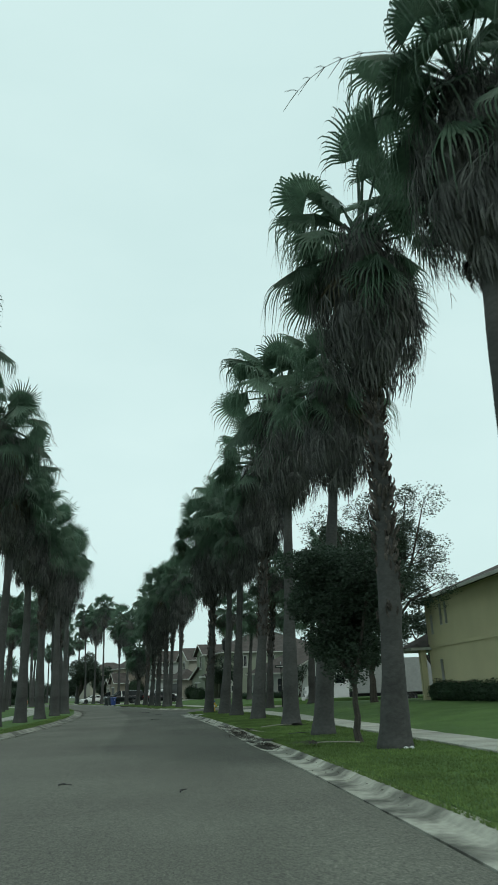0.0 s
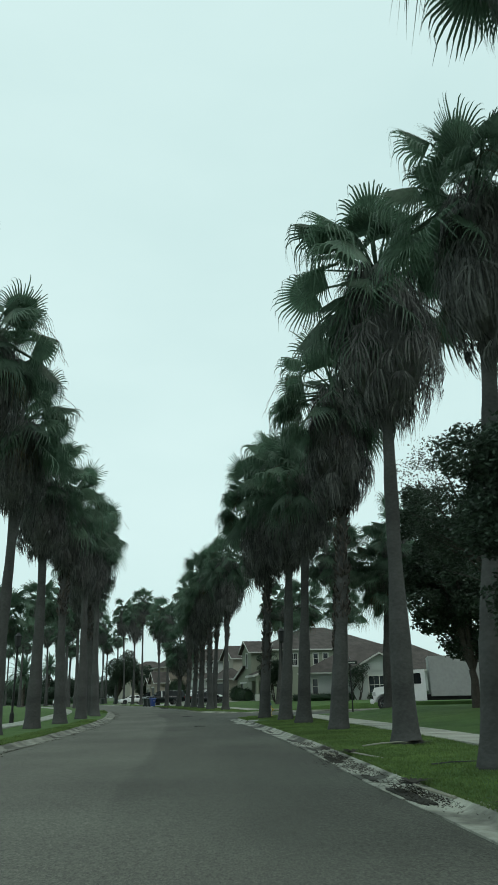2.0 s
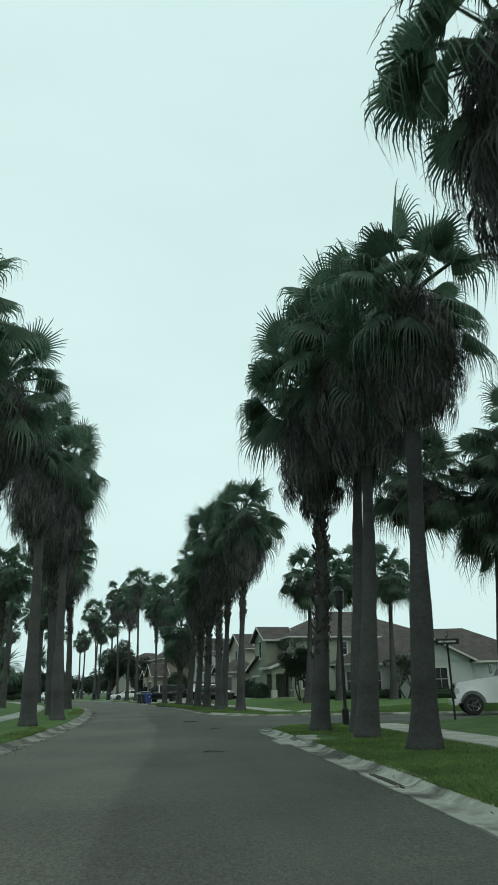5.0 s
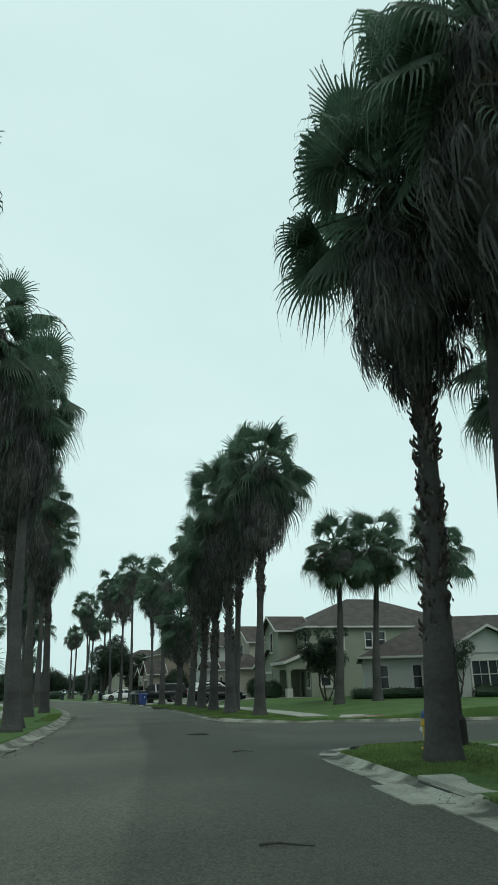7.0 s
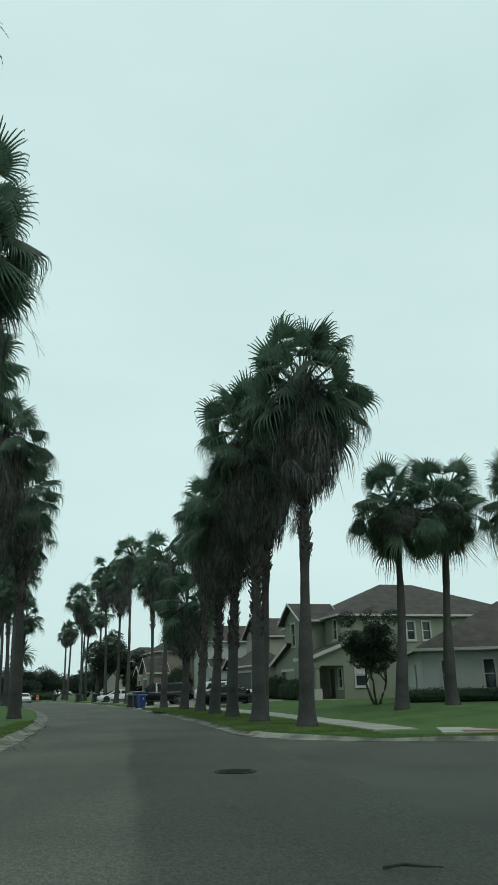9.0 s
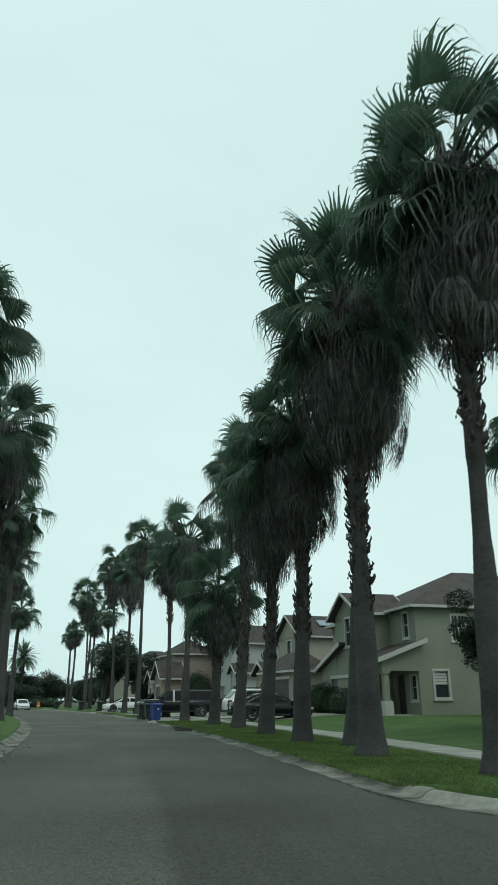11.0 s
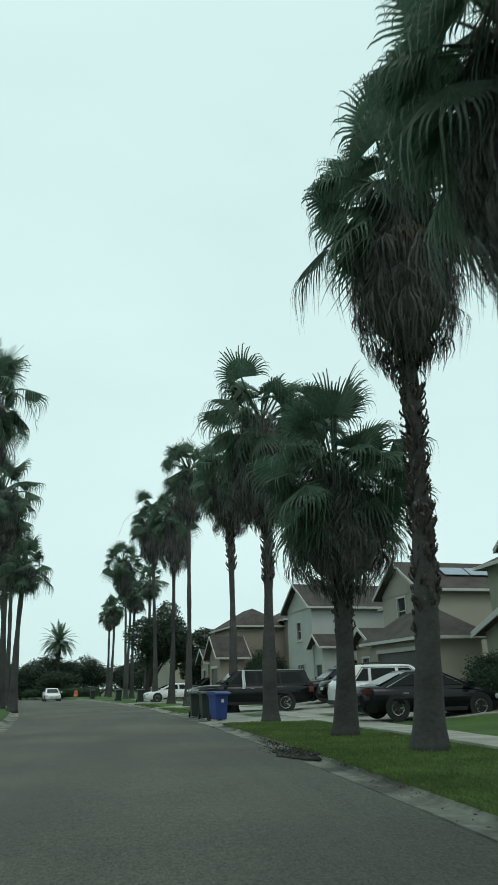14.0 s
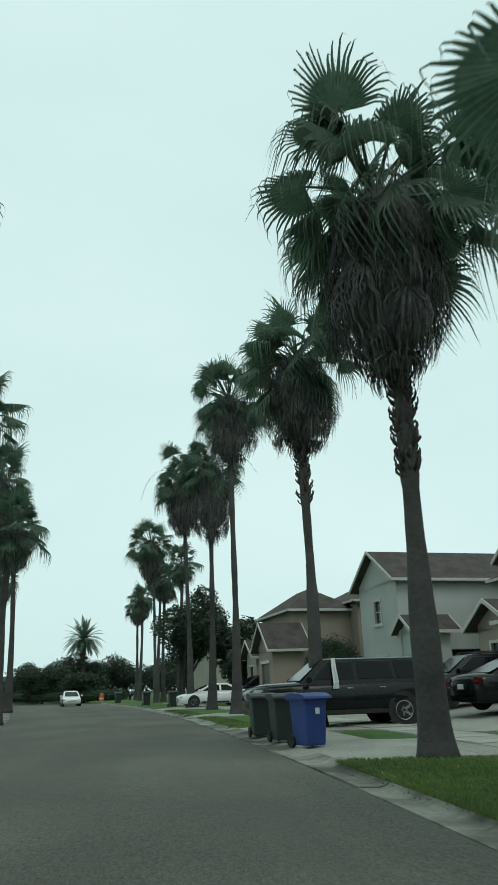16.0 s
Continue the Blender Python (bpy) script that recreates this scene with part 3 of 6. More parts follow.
def skirt_mesh(seed, wide, belly, hem):
    """A skirt of dead leaves, 4 m deep, hanging from z = 0: full above, rounded in to the trunk at its foot."""
    rng = random.Random(seed)
    bm = bmesh.new()
    lathe([(0.18, -3.4), (0.24, -3.1), (wide * 0.5, -2.8), (wide * 0.74, -2.1), (wide * 0.6, -0.8), (0.3, 0.25)], 14, bm)
    for level in range(17):
        t = level / 16
        z = 0.2 - 3.25 * t
        r = wide * (0.6 + 0.4 * math.sin(math.pi / 2 * min(1, t / belly)))
        if t > belly:
            k = (t - belly) / (1 - belly)
            r = wide + (hem - wide) * k ** 4.2
        for i in range(13):
            a = 2 * math.pi * (i + rng.random()) / 13
            rr = r * rng.uniform(0.76, 1.04) * (1 + 0.09 * math.sin(2 * a + seed) + 0.06 * math.sin(5 * a + 2 * seed))
            hanging(bm, rr * math.cos(a), rr * math.sin(a), z + rng.uniform(-0.22, 0.22), a, rng.uniform(0.75, 1.25) * (1 - 0.35 * t), rng,
                    strips=13, spread=rng.uniform(0.24, 0.46), out_by=0.1 * (1 - t), draw_in=0.55 * max(0, t - 0.6) * rr)
    return mesh_of("skirt", bm, M_SKIRT)


SKIRTS = [skirt_mesh(20 + i, 1.0 + 0.07 * i, 0.56 + 0.06 * i, 0.4 + 0.03 * i) for i in range(4)]


def palm_trunk(height, rng, boots, lean, girth, bow=0.0):
    """A tapered, ringed trunk, stout below and drawn in above, with a flared foot."""
    rings, n = [], max(20, int(height / 0.2))
    phase = rng.uniform(0, 6)
    step = rng.uniform(0.16, 0.22)
    for i in range(n + 1):
        z = height * i / n
        r = girth + 0.11 / (1 + (z / 3.3) ** 4) + 0.15 * math.exp(-z / 0.45)
        r += 0.010 * ((z / step) % 1.0 - 0.5) * (z > 0.5) + 0.012 * math.sin(z * 1.9 + phase)
        if boots and z > height - boots:
            r += 0.02
        k = z / height
        cx, cy = lean[0] * k + bow * math.sin(math.pi * k) + 0.06 * math.sin(k * 5 + phase), lean[1] * k + 0.06 * math.cos(k * 4 + phase)
        rings.append([(cx + r * (1 + 0.07 * noise.noise((math.cos(a) * 2, math.sin(a) * 2, z * 1.5 + phase))) * math.cos(a),
                       cy + r * (1 + 0.07 * noise.noise((math.cos(a) * 2, math.sin(a) * 2, z * 1.5 + phase))) * math.sin(a), z - 0.08)
                      for a in [2 * math.pi * j / 16 for j in range(16)]])
    return quads(rings), (lambda z: (lean[0] * z / height + bow * math.sin(math.pi * z / height) + 0.06 * math.sin(z / height * 5 + phase), lean[1] * z / height + 0.06 * math.cos(z / height * 4 + phase)))


def boot_mesh(z0, z1, centre, rng, girth, density=75):
    """Old leaf bases: short split straps that curl outwards and up, thinning out downwards."""
    bm = bmesh.new()
    seed = rng.uniform(0, 50)
    for i in range(int((z1 - z0) * density)):
        t = rng.random()
        z = z0 + (z1 - z0) * t
        a = i * 2.399 + rng.uniform(-0.3, 0.3)
        if noise.noise((z * 1.1, math.cos(a), seed)) < -0.3 - 0.3 * t:
            continue
        cx, cy = centre(z)
        c, s = math.cos(a), math.sin(a)
        l, w = rng.uniform(0.06, 0.16), rng.uniform(0.025, 0.055)
        curl = rng.uniform(0.05, 0.2) if rng.random() < 0.85 else -0.12
        lat = rng.uniform(-0.06, 0.06)
        path = [(girth - 0.02, 0, -0.10, w), (girth + l * 0.6, lat * 0.4, -0.02, w * 0.85), (girth + l, lat, curl * 0.6, w * 0.6), (girth + l * 0.92, lat * 1.6, curl, w * 0.25)]
        rows = []
        for x, y, h, ww in path:
            rows.append([bm.verts.new((cx + c * (x + o) - s * (y + q * ww), cy + s * (x + o) + c * (y + q * ww), z + h - o)) for q, o in ((-1, 0), (1, 0), (0, 0.03))])
        for u, v in zip(rows, rows[1:]):
            for k in range(3):
                m = (k + 1) % 3
                bm.faces.new((u[k], u[m], v[m], v[k]))
    return bm


def crown_layout(rng, count):
    """Turn, elevation and size of the living leaves, youngest on top."""
    out = []
    for i in range(count):
        t = (i + 0.5) / count
        e = 88 - 160 * t + rng.uniform(-12, 12)
        out.append((i * 137.5 + rng.uniform(-20, 20), e, rng.uniform(0.78, 1.14)))
    return out


def nearest(e):
    return min(ELEVATIONS, key=lambda k: abs(k - e))


def joined_crown(seed):
    """A whole crown in one mesh, for palms that stay far off."""
    rng = random.Random(seed)
    bm = bmesh.new()
    for turn, e, size in crown_layout(rng, 38):
        me = FRONDS[nearest(e)][rng.randrange(4)].copy()
        me.transform(pose(0, 0, 0, 0, 0, turn) @ Matrix.Scale(size, 4))
        bm.from_mesh(me)
        bpy.data.meshes.remove(me)
    return mesh_of("crown", bm, M_FROND_FAR)


FAR_CROWNS = [joined_crown(50 + i) for i in range(4)]


def palm(x, y, z, hub, skirt, boots, seed, near=True, lean=(0, 0), size=1.0, group="palms along the street", old=2, girth=0.23, bow=0.0):
    """A fan palm: hub is the height of its crown, skirt the depth of dead leaves, boots the rough length under it."""
    rng = random.Random(seed)
    look_of = "tall" if hub > 9 else "short"
    label = f"{look_of} fan palm, grey trunk" + (", brown skirt of dead leaves" if skirt > 1 else ", bare neck") + (", rough bases" if boots else "")
    t = thing("palm_tree", pose(x, y, z), label, "palm tree", group)
    girth *= rng.uniform(0.94, 1.06)
    bm, centre = palm_trunk(hub, rng, boots + skirt if boots else 0, lean, girth, bow)
    part("trunk", bm, M_TRUNK, t, smooth=True)
    cx, cy = centre(hub)
    if boots:
        low = hub - skirt - boots
        part("old_leaf_base", boot_mesh(low, hub - skirt * 0.6, centre, rng, girth), M_BOOT, t, "rough brown old leaf bases")["kind"] = "stuff"
    if skirt > 0.5:
        part("skirt", SKIRTS[seed % 4], None, t, "shaggy brown dead leaves", m=Matrix.Translation((cx, cy, hub - 0.1)) @ pose(0, 0, 0, 0, 0, seed * 77) @ Matrix.Diagonal((size, size, skirt / 4.3, 1)))
    if near:
        crown = new("crown")
        crown.parent, crown.matrix_basis = t, Matrix.Translation((cx, cy, hub))
        for turn, e, s in crown_layout(rng, 46):
            part("frond", FRONDS[nearest(e)][rng.randrange(4)], None, crown, m=Matrix.Translation((0, 0, rng.uniform(-0.25, 0.3))) @ pose(0, 0, 0, 0, 0, turn) @ pose(0, 0, 0, rng.uniform(-38, 38), 0, 0) @ Matrix.Scale(s * size, 4))
        for _ in range(old):
            part("frond", OLD_FRONDS[rng.randrange(2)], None, crown, "yellowing drooping leaf", m=Matrix.Translation((0, 0, -0.3)) @ pose(0, 0, 0, 0, 0, rng.uniform(0, 360)))
        for _ in range(3):
            part("flower_stalk", STALKS[rng.randrange(3)], None, crown, "thin drooping flower stalk", m=pose(0, 0, 0.1, rng.uniform(-15, 15), rng.uniform(-20, 25), rng.uniform(0, 360)) @ Matrix.Scale(rng.uniform(0.85, 1.15), 4))
    else:
        part("crown", FAR_CROWNS[seed % 4], None, t, m=Matrix.Translation((cx, cy, hub)) @ pose(0, 0, 0, 0, 0, seed * 53) @ Matrix.Scale(size, 4))
    return t


# x, y, hub, skirt, boots, lean in x and y, size
PALMS = [
    (3.85, 10.4, 11.8, 4.9, 0.0, 0.4, -0.1, 1.0),
    (2.75, 15.8, 12.3, 5.1, 4.6, 0.42, 0.0, 1.08),
    (1.8, 21.2, 10.6, 4.3, 0.0, 0.95, -0.2, 0.88),
    (1.12, 27.0, 12.8, 5.6, 0.0, 0.4, 0.0, 1.14),
    (0, 34.5, 12.1, 5.5, 3.0, 0.65, -0.1, 1.15),
    (-1.25, 40.5, 10.6, 4.2, 0.0, 0.65, 0.0, 0.95),
    (-2.0, 44.3, 11.7, 5.4, 0.0, 0.5, 0.0, 1.1),
    (-2.0, 46.7, 13.2, 6.8, 0.0, 0.5, 0.0, 1.12),
    (-3.11, 47.75, 11.3, 5.5, 3.9, 0.2, 0.0, 1.14),
    (-7.46, 70.3, 12.15, 5.3, 1.2, 0.35, -0.1, 1.2),
    (-9.25, 74.5, 11.7, 5.4, 3.1, -0.05, 0.0, 1.08),
    (-9.42, 78.0, 12.7, 6.0, 0.8, 0.8, 0.0, 0.98),
    (-10.75, 80.4, 10.2, 5.2, 2.0, -0.05, 0.0, 1.12),
    (-12.12, 84.9, 10.0, 5.4, 2.0, 0.15, 0.0, 1.02),
    (-13.8, 91.0, 12.2, 5.2, 5.0, 0.5, 0.0, 1.06),
    (-15.45, 95.2, 6.6, 3.8, 0.4, 0.25, 0.0, 1.06),
    (-18.02, 102.4, 10.9, 4.9, 1.2, -0.12, 0.0, 1.12),
    (-21.0, 111.5, 11.7, 3.8, 1.2, 0.1, 0.0, 0.98),
    (-25.9, 123.4, 15.6, 4.0, 0.0, 0.05, 0.0, 0.98),
    (-29.1, 131.6, 14.6, 5.6, 0.0, 0.2, 0.0, 0.95),
    (-31.9, 137.2, 15.6, 5.0, 0.0, -0.4, -0.2, 1.02),
    (-41.62, 159.93, 15.6, 4.6, 0.0, -0.8, 0.0, 1.1),
]
for i, (x, y, hub, skirt, boots, lx, ly, size) in enumerate(PALMS):
    palm(x, y, 0.13, hub, skirt, boots, 100 + i, True, (lx, ly), size * 1.13, girth=0.155 if i < 15 else 0.13, bow=0.1)
LEFT_PALMS = [
    (-10.5, 22.6, 13.5, 4.4, -0.2), (-11.2, 30.5, 13.1, 4.4, -0.3), (-12.6, 36.0, 12.2, 4.6, 0.0), (-13.1, 41.4, 11.4, 4.6, -0.2), (-13.65, 46.8, 11.6, 4.6, -0.3), (-14.7, 54.2, 12.0, 5.2, -0.4),
    (-15.5, 60.3, 12.5, 5.6, -0.5), (-16.4, 62.6, 11.8, 5.0, -1.0), (-18.5, 68.2, 12.6, 5.6, -1.0), (-20.7, 75.5, 12.4, 5.4, -0.3), (-22.6, 84.0, 12.0, 4.6, -0.5), (-29.9, 103.0, 13.4, 4.4, -0.4),
    (-35.0, 115.0, 12.4, 4.2, -0.4), (-40.5, 127.0, 13.4, 4.2, -0.4), (-47.0, 141.0, 13.6, 4.0, -0.4),
]
for i, (x, y, hub, skirt, lx) in enumerate(LEFT_PALMS):
    palm(x, y, 0.13, hub, skirt, 1.5 if i % 3 == 1 else 0.0, 140 + i, i < 12, (lx, -0.2), 1.13, group="palms across the street", girth=0.18)
YARD_PALMS = [
    (-3.2, 78.13, 8.9, 1.9, 0.0), (-0.9, 79.0, 8.9, 1.8, 0.0), (2.9, 78.73, 8.9, 1.4, 0.6), (0.84, 52.68, 9.3, 2.4, 3.4), (3.74, 52.08, 7.6, 1.6, 0.0), (4.64, 51.28, 9.4, 1.6, 2.8),
    (-26.5, 77.5, 10.2, 2.6, 3.0), (-24.8, 64.0, 7.4, 1.6, 0.0),
]
for i, (x, y, hub, skirt, boots) in enumerate(YARD_PALMS):
    palm(x, y, (right_height(x, y) if x > -10 else 0.15) - 0.02, hub, skirt, boots, 170 + i, True, (0.5, -0.08), 1.14, group="palms in the yards", old=1, girth=0.14)
FAR_PALMS = [
    (-30.12, 88.93, 11.0, 2.0), (-31.12, 98.93, 12.0, 2.5), (-33.62, 106.93, 10.0, 2.0), (-40.62, 114.93, 12.0, 2.0), (-46.62, 126.93, 12.0, 3.0),
    (-37.62, 154.43, 12.5, 2.2), (-41.62, 161.93, 12.0, 2.5), (-44.12, 167.93, 13.0, 2.0), (-48.62, 174.93, 12.0, 3.0), (-51.62, 181.93, 12.0, 3.0),
    (-56.62, 154.93, 12.0, 2.5), (-61.62, 162.93, 13.0, 3.0), (-66.62, 170.93, 12.0, 2.0), (-36.62, 120.93, 9.0, 2.0),
]
for i, (x, y, hub, skirt) in enumerate(FAR_PALMS):
    palm(x, y, 0.1, hub, skirt, 0.0, 200 + i, False, (0.1, 0.1), 0.9, girth=0.15, group="palms far down the street")


# ---- houses ----
def panel(length, height, holes, thick=0.2):
    """A wall with openings right through it: u along x, outside towards -y."""
    us = sorted({0.0, length, *[h[0] for h in holes], *[h[1] for h in holes]})
    zs = sorted({0.0, height, *[h[2] for h in holes], *[h[3] for h in holes]})
    bm = bmesh.new()

    def face(pts):
        bm.faces.new([bm.verts.new(p) for p in pts])

    for u0, u1 in zip(us, us[1:]):
        for z0, z1 in zip(zs, zs[1:]):
            if any(h[0] <= u0 and u1 <= h[1] and h[2] <= z0 and z1 <= h[3] for h in holes):
                continue
            face([(u0, 0, z0), (u1, 0, z0), (u1, 0, z1), (u0, 0, z1)])
            face([(u0, thick, z0), (u0, thick, z1), (u1, thick, z1), (u1, thick, z0)])
    for u0, u1, z0, z1, *_ in holes:
        face([(u0, 0, z0), (u0, 0, z1), (u0, thick, z1), (u0, thick, z0)])
        face([(u1, 0, z0), (u1, thick, z0), (u1, thick, z1), (u1, 0, z1)])
        face([(u0, 0, z1), (u1, 0, z1), (u1, thick, z1), (u0, thick, z1)])
        face([(u0, 0, z0), (u0, thick, z0), (u1, thick, z0), (u1, 0, z0)])
    return bm


def frame_ring(w, h, t):
    """A window's casing: one ring, t wide outside the opening."""
    rings = []
    for x0, x1, z0, z1, y in ((-t, w + t, -t, h + t, 0.0), (-t, w + t, -t, h + t, -0.05), (0.03, w - 0.03, 0.03, h - 0.03, -0.05), (0.03, w - 0.03, 0.03, h - 0.03, 0.08)):
        rings.append([(x0, y, z0), (x1, y, z0), (x1, y, z1), (x0, y, z1)])
    return quads(rings, caps=False)


def opening(parent, m, u0, u1, z0, z1, kind):
    """What fills an opening: a window, a door or a garage door."""
    w, h = u1 - u0, z1 - z0
    m = m @ Matrix.Translation((u0, 0, z0))
    if kind == "slit":
        win = part("window", frame_ring(w, h, 0.02), M_TRIM, parent, "narrow dark window", m=m @ Matrix.Translation((0, 0.06, 0)))
        part("pane", box(0.03, w - 0.03, 0.1, 0.115, 0.03, h - 0.03), M_WINDOW_GLASS, win)
    elif kind in ("win", "blind", "double"):
        t = 0.09
        win = part("window", frame_ring(w, h, t), M_TRIM, parent, "white framed window", m=m)
        part("rail", box(0.031, w - 0.031, 0.02, 0.07, h / 2 - 0.025, h / 2 + 0.025), M_TRIM, win)
        if kind == "double":
            for k, g in ((0.25, 0.012), (0.5, 0.04), (0.75, 0.012)):
                part("mullion", box(w * k - g, w * k + g, 0.015, 0.065, 0.031, h - 0.031), M_TRIM, win)
        part("pane", box(0.02, w - 0.02, 0.09, 0.11, 0.02, h - 0.02), M_WINDOW_GLASS, win)
        part("sill", box(-0.14, w + 0.14, -0.10, 0.02, -t - 0.06, -t), M_TRIM, win)
        if kind == "blind":
            for k in range(int(h * 0.5 / 0.08)):
                part("slat", box(0.05, w - 0.05, 0.072, 0.085, h - 0.1 - 0.08 * k, h - 0.04 - 0.08 * k), M_BLIND, win)
    elif kind == "door":
        bm = box(0, w, 0.1, 0.15, 0, h)
        for za, zb in ((0.15, 0.9), (1.05, h - 0.15)):
            box(0.15, w - 0.15, 0.085, 0.1, za, zb, bm)
        d = part("door", bm, M_DOOR, parent, "dark panelled front door", m=m)
        part("handle", box(w - 0.14, w - 0.09, 0.04, 0.1, 0.95, 1.1, bevel=0.01), M_CHROME, d)
    elif kind == "garage":
        d = part("garage_door", box(0, w, 0.15, 0.17, 0, h), M_GARAGE, parent, "dark sectional garage door", m=m)
        for k in range(4):
            part("section", box(0.01, w - 0.01, 0.11, 0.149, h * k / 4 + 0.012, h * (k + 1) / 4 - 0.012, bevel=0.02), M_GARAGE, d)
        part("header", box(-0.12, w + 0.12, -0.04, 0.03, h, h + 0.2), M_TRIM, d, "white header trim")
    else:
        # open garage: a set-back panel whose dark colour stands for the shade inside
        part("recess", box(0, w, 0.9, 1.0, 0, h), M_DOOR, parent, "dark panel standing for the shade in an open garage", m=m)


SIDES = {"S": lambda x0, x1, y0, y1: (pose(x0, y0, 0), x1 - x0), "W": lambda x0, x1, y0, y1: (pose(x0, y1, 0, 0, 0, -90), y1 - y0),
         "E": lambda x0, x1, y0, y1: (pose(x1, y0, 0, 0, 0, 90), y1 - y0), "N": lambda x0, x1, y0, y1: (pose(x1, y1, 0, 0, 0, 180), x1 - x0)}


def roof(parent, x0, x1, y0, y1, z, kind, rise, over=0.45, wall=None, mat=None):
    """A hipped, gabled or lean-to roof with white fascias; gables are filled with wall."""
    mat = mat or M_ROOF
    a0, a1, b0, b1 = x0 - over, x1 + over, y0 - over, y1 + over
    drop = 0.1
    bm = bmesh.new()
    if kind == "hip":
        w, l = (a1 - a0), (b1 - b0)
        half = min(w, l) / 2
        if w >= l:
            ridge = [(a0 + half, (b0 + b1) / 2), (a1 - half, (b0 + b1) / 2)]
        else:
            ridge = [((a0 + a1) / 2, b0 + half), ((a0 + a1) / 2, b1 - half)]
        e = [bm.verts.new((x, y, z)) for x, y in ((a0, b0), (a1, b0), (a1, b1), (a0, b1))]
        r = [bm.verts.new((x, y, z + rise)) for x, y in ridge]
        if w >= l:
            fs = ((e[0], e[1], r[1], r[0]), (e[1], e[2], r[1]), (e[2], e[3], r[0], r[1]), (e[3], e[0], r[0]))
        else:
            fs = ((e[0], e[1], r[0]), (e[1], e[2], r[1], r[0]), (e[2], e[3], r[1]), (e[3], e[0], r[0], r[1]))
        for f in fs:
            bm.faces.new(f)
        bm.faces.new(e[::-1])
        ob = part("roof", bm, mat, parent, "brown shingled hipped roof")
        eaves = ((a0, a1, b0, b0), (a0, a1, b1, b1), (a0, a0, b0, b1), (a1, a1, b0, b1))
    elif kind in ("gable_x", "gable_y"):
        along_x = kind == "gable_x"
        mid = (b0 + b1) / 2 if along_x else (a0 + a1) / 2
        lo, hi = (b0, b1) if along_x else (a0, a1)
        s, t = (a0, a1) if along_x else (b0, b1)
        prof = [(lo, z), (mid, z + rise), (hi, z), (hi - 0.05, z - drop), (mid, z + rise - 0.18), (lo + 0.05, z - drop)]
        quads([[(p, q, h) if along_x else (q, p, h) for q, h in prof] for p in (s, t)], bm=bm)
        ob = part("roof", bm, mat, parent, "brown shingled gabled roof")
        for p in (s - 0.02, t + 0.02):
            for q0, q1 in ((lo - 0.02, mid), (mid, hi + 0.02)):
                z0, z1 = (z, z + rise) if q0 < mid and q1 == mid else (z + rise, z)
                ring = []
                for d in (-0.03, 0.03):
                    pts = [(q0, z0 - 0.15), (q1, z1 - 0.15), (q1, z1 + 0.03), (q0, z0 + 0.03)]
                    ring.append([(p + d, q, h) if along_x else (q, p + d, h) for q, h in pts])
                part("rake_board", quads(ring), M_TRIM, ob, "white painted rake board")
        k = rise / ((hi - lo) / 2)
        g0, g1 = (y0, y1) if along_x else (x0, x1)
        base = z - 0.02
        top = z + rise - 0.2
        for p, d in (((x0, 0.15) if along_x else (y0, 0.15)), ((x1, -0.15) if along_x else (y1, -0.15))):
            part("gable", quads([[(p + e, q, h) if along_x else (q, p + e, h) for q, h in ((g0, base - 0.1), (g1, base - 0.1), (g1, base + k * over * 0.6), (mid, top), (g0, base + k * over * 0.6))] for e in (0, d)]), wall, parent)
        eaves = ((a0, a1, b0, b0), (a0, a1, b1, b1)) if along_x else ((a0, a0, b0, b1), (a1, a1, b0, b1))
    elif kind == "flat":
        return part("ceiling", box(x0 + 0.05, x1 - 0.05, y0 + 0.05, y1 - 0.05, z - 0.015, z), M_TRIM, parent)
    else:
        prof = [(b0, z), (y1, z + rise), (y1, z + rise - 0.15), (b0, z - 0.12)]
        quads([[(p, q, h) for q, h in prof] for p in (a0, a1)], bm=bm)
        ob = part("roof", bm, mat, parent, "brown shingled porch roof")
        eaves = ((a0, a1, b0, b0),)
    for xa, xb, ya, yb in eaves:
        f = box(min(xa, xb) - (0.03 if xa == xb else 0.0), max(xa, xb) + (0.03 if xa == xb else 0.0), ya - (0.03 if ya == yb else 0), yb + (0.03 if ya == yb else 0), z - 0.14, z + 0.015)
        part("fascia", f, M_TRIM, ob, "white painted fascia")
    return ob


def block(parent, x0, x1, y0, y1, height, mat, holes, roof_kind, rise, over=0.45, z0=0.0):
    for side, place in SIDES.items():
        m, length = place(x0, x1, y0, y1)
        hs = holes.get(side, [])
        m = Matrix.Translation((0, 0, z0)) @ m
        part("wall", panel(length, height, hs), mat, parent, m=m)
        for h in hs:
            opening(parent, m, *h)
    part("floor_slab", box(x0 + 0.2, x1 - 0.2, y0 + 0.2, y1 - 0.2, z0 - 0.5, z0 + 0.02), M_CONCRETE, parent)
    part("soffit", box(x0 + 0.05, x1 - 0.05, y0 + 0.05, y1 - 0.05, z0 + height - 0.06, z0 + height - 0.02), M_TRIM, parent)
    roof(parent, x0, x1, y0, y1, z0 + height, roof_kind, rise, over, mat)


def column(parent, x, y, h, mat):
    bm = box(x - 0.16, x + 0.16, y - 0.16, y + 0.16, 0.0, h, bevel=0.01)
    box(x - 0.22, x + 0.22, y - 0.22, y + 0.22, h - 0.15, h, bm)
    c = part("column", bm, mat, parent)
    part("stone_base", box(x - 0.27, x + 0.27, y - 0.27, y + 0.27, -0.1, 0.75, bevel=0.02), M_TRIM, c, "pale stone column base")


def footing(parent, x0, x1, y0, y1, mat):
    part("plinth", box(x0 + 0.01, x1 - 0.01, y0 + 0.01, y1 - 0.01, -0.6, 0.01), mat, parent)


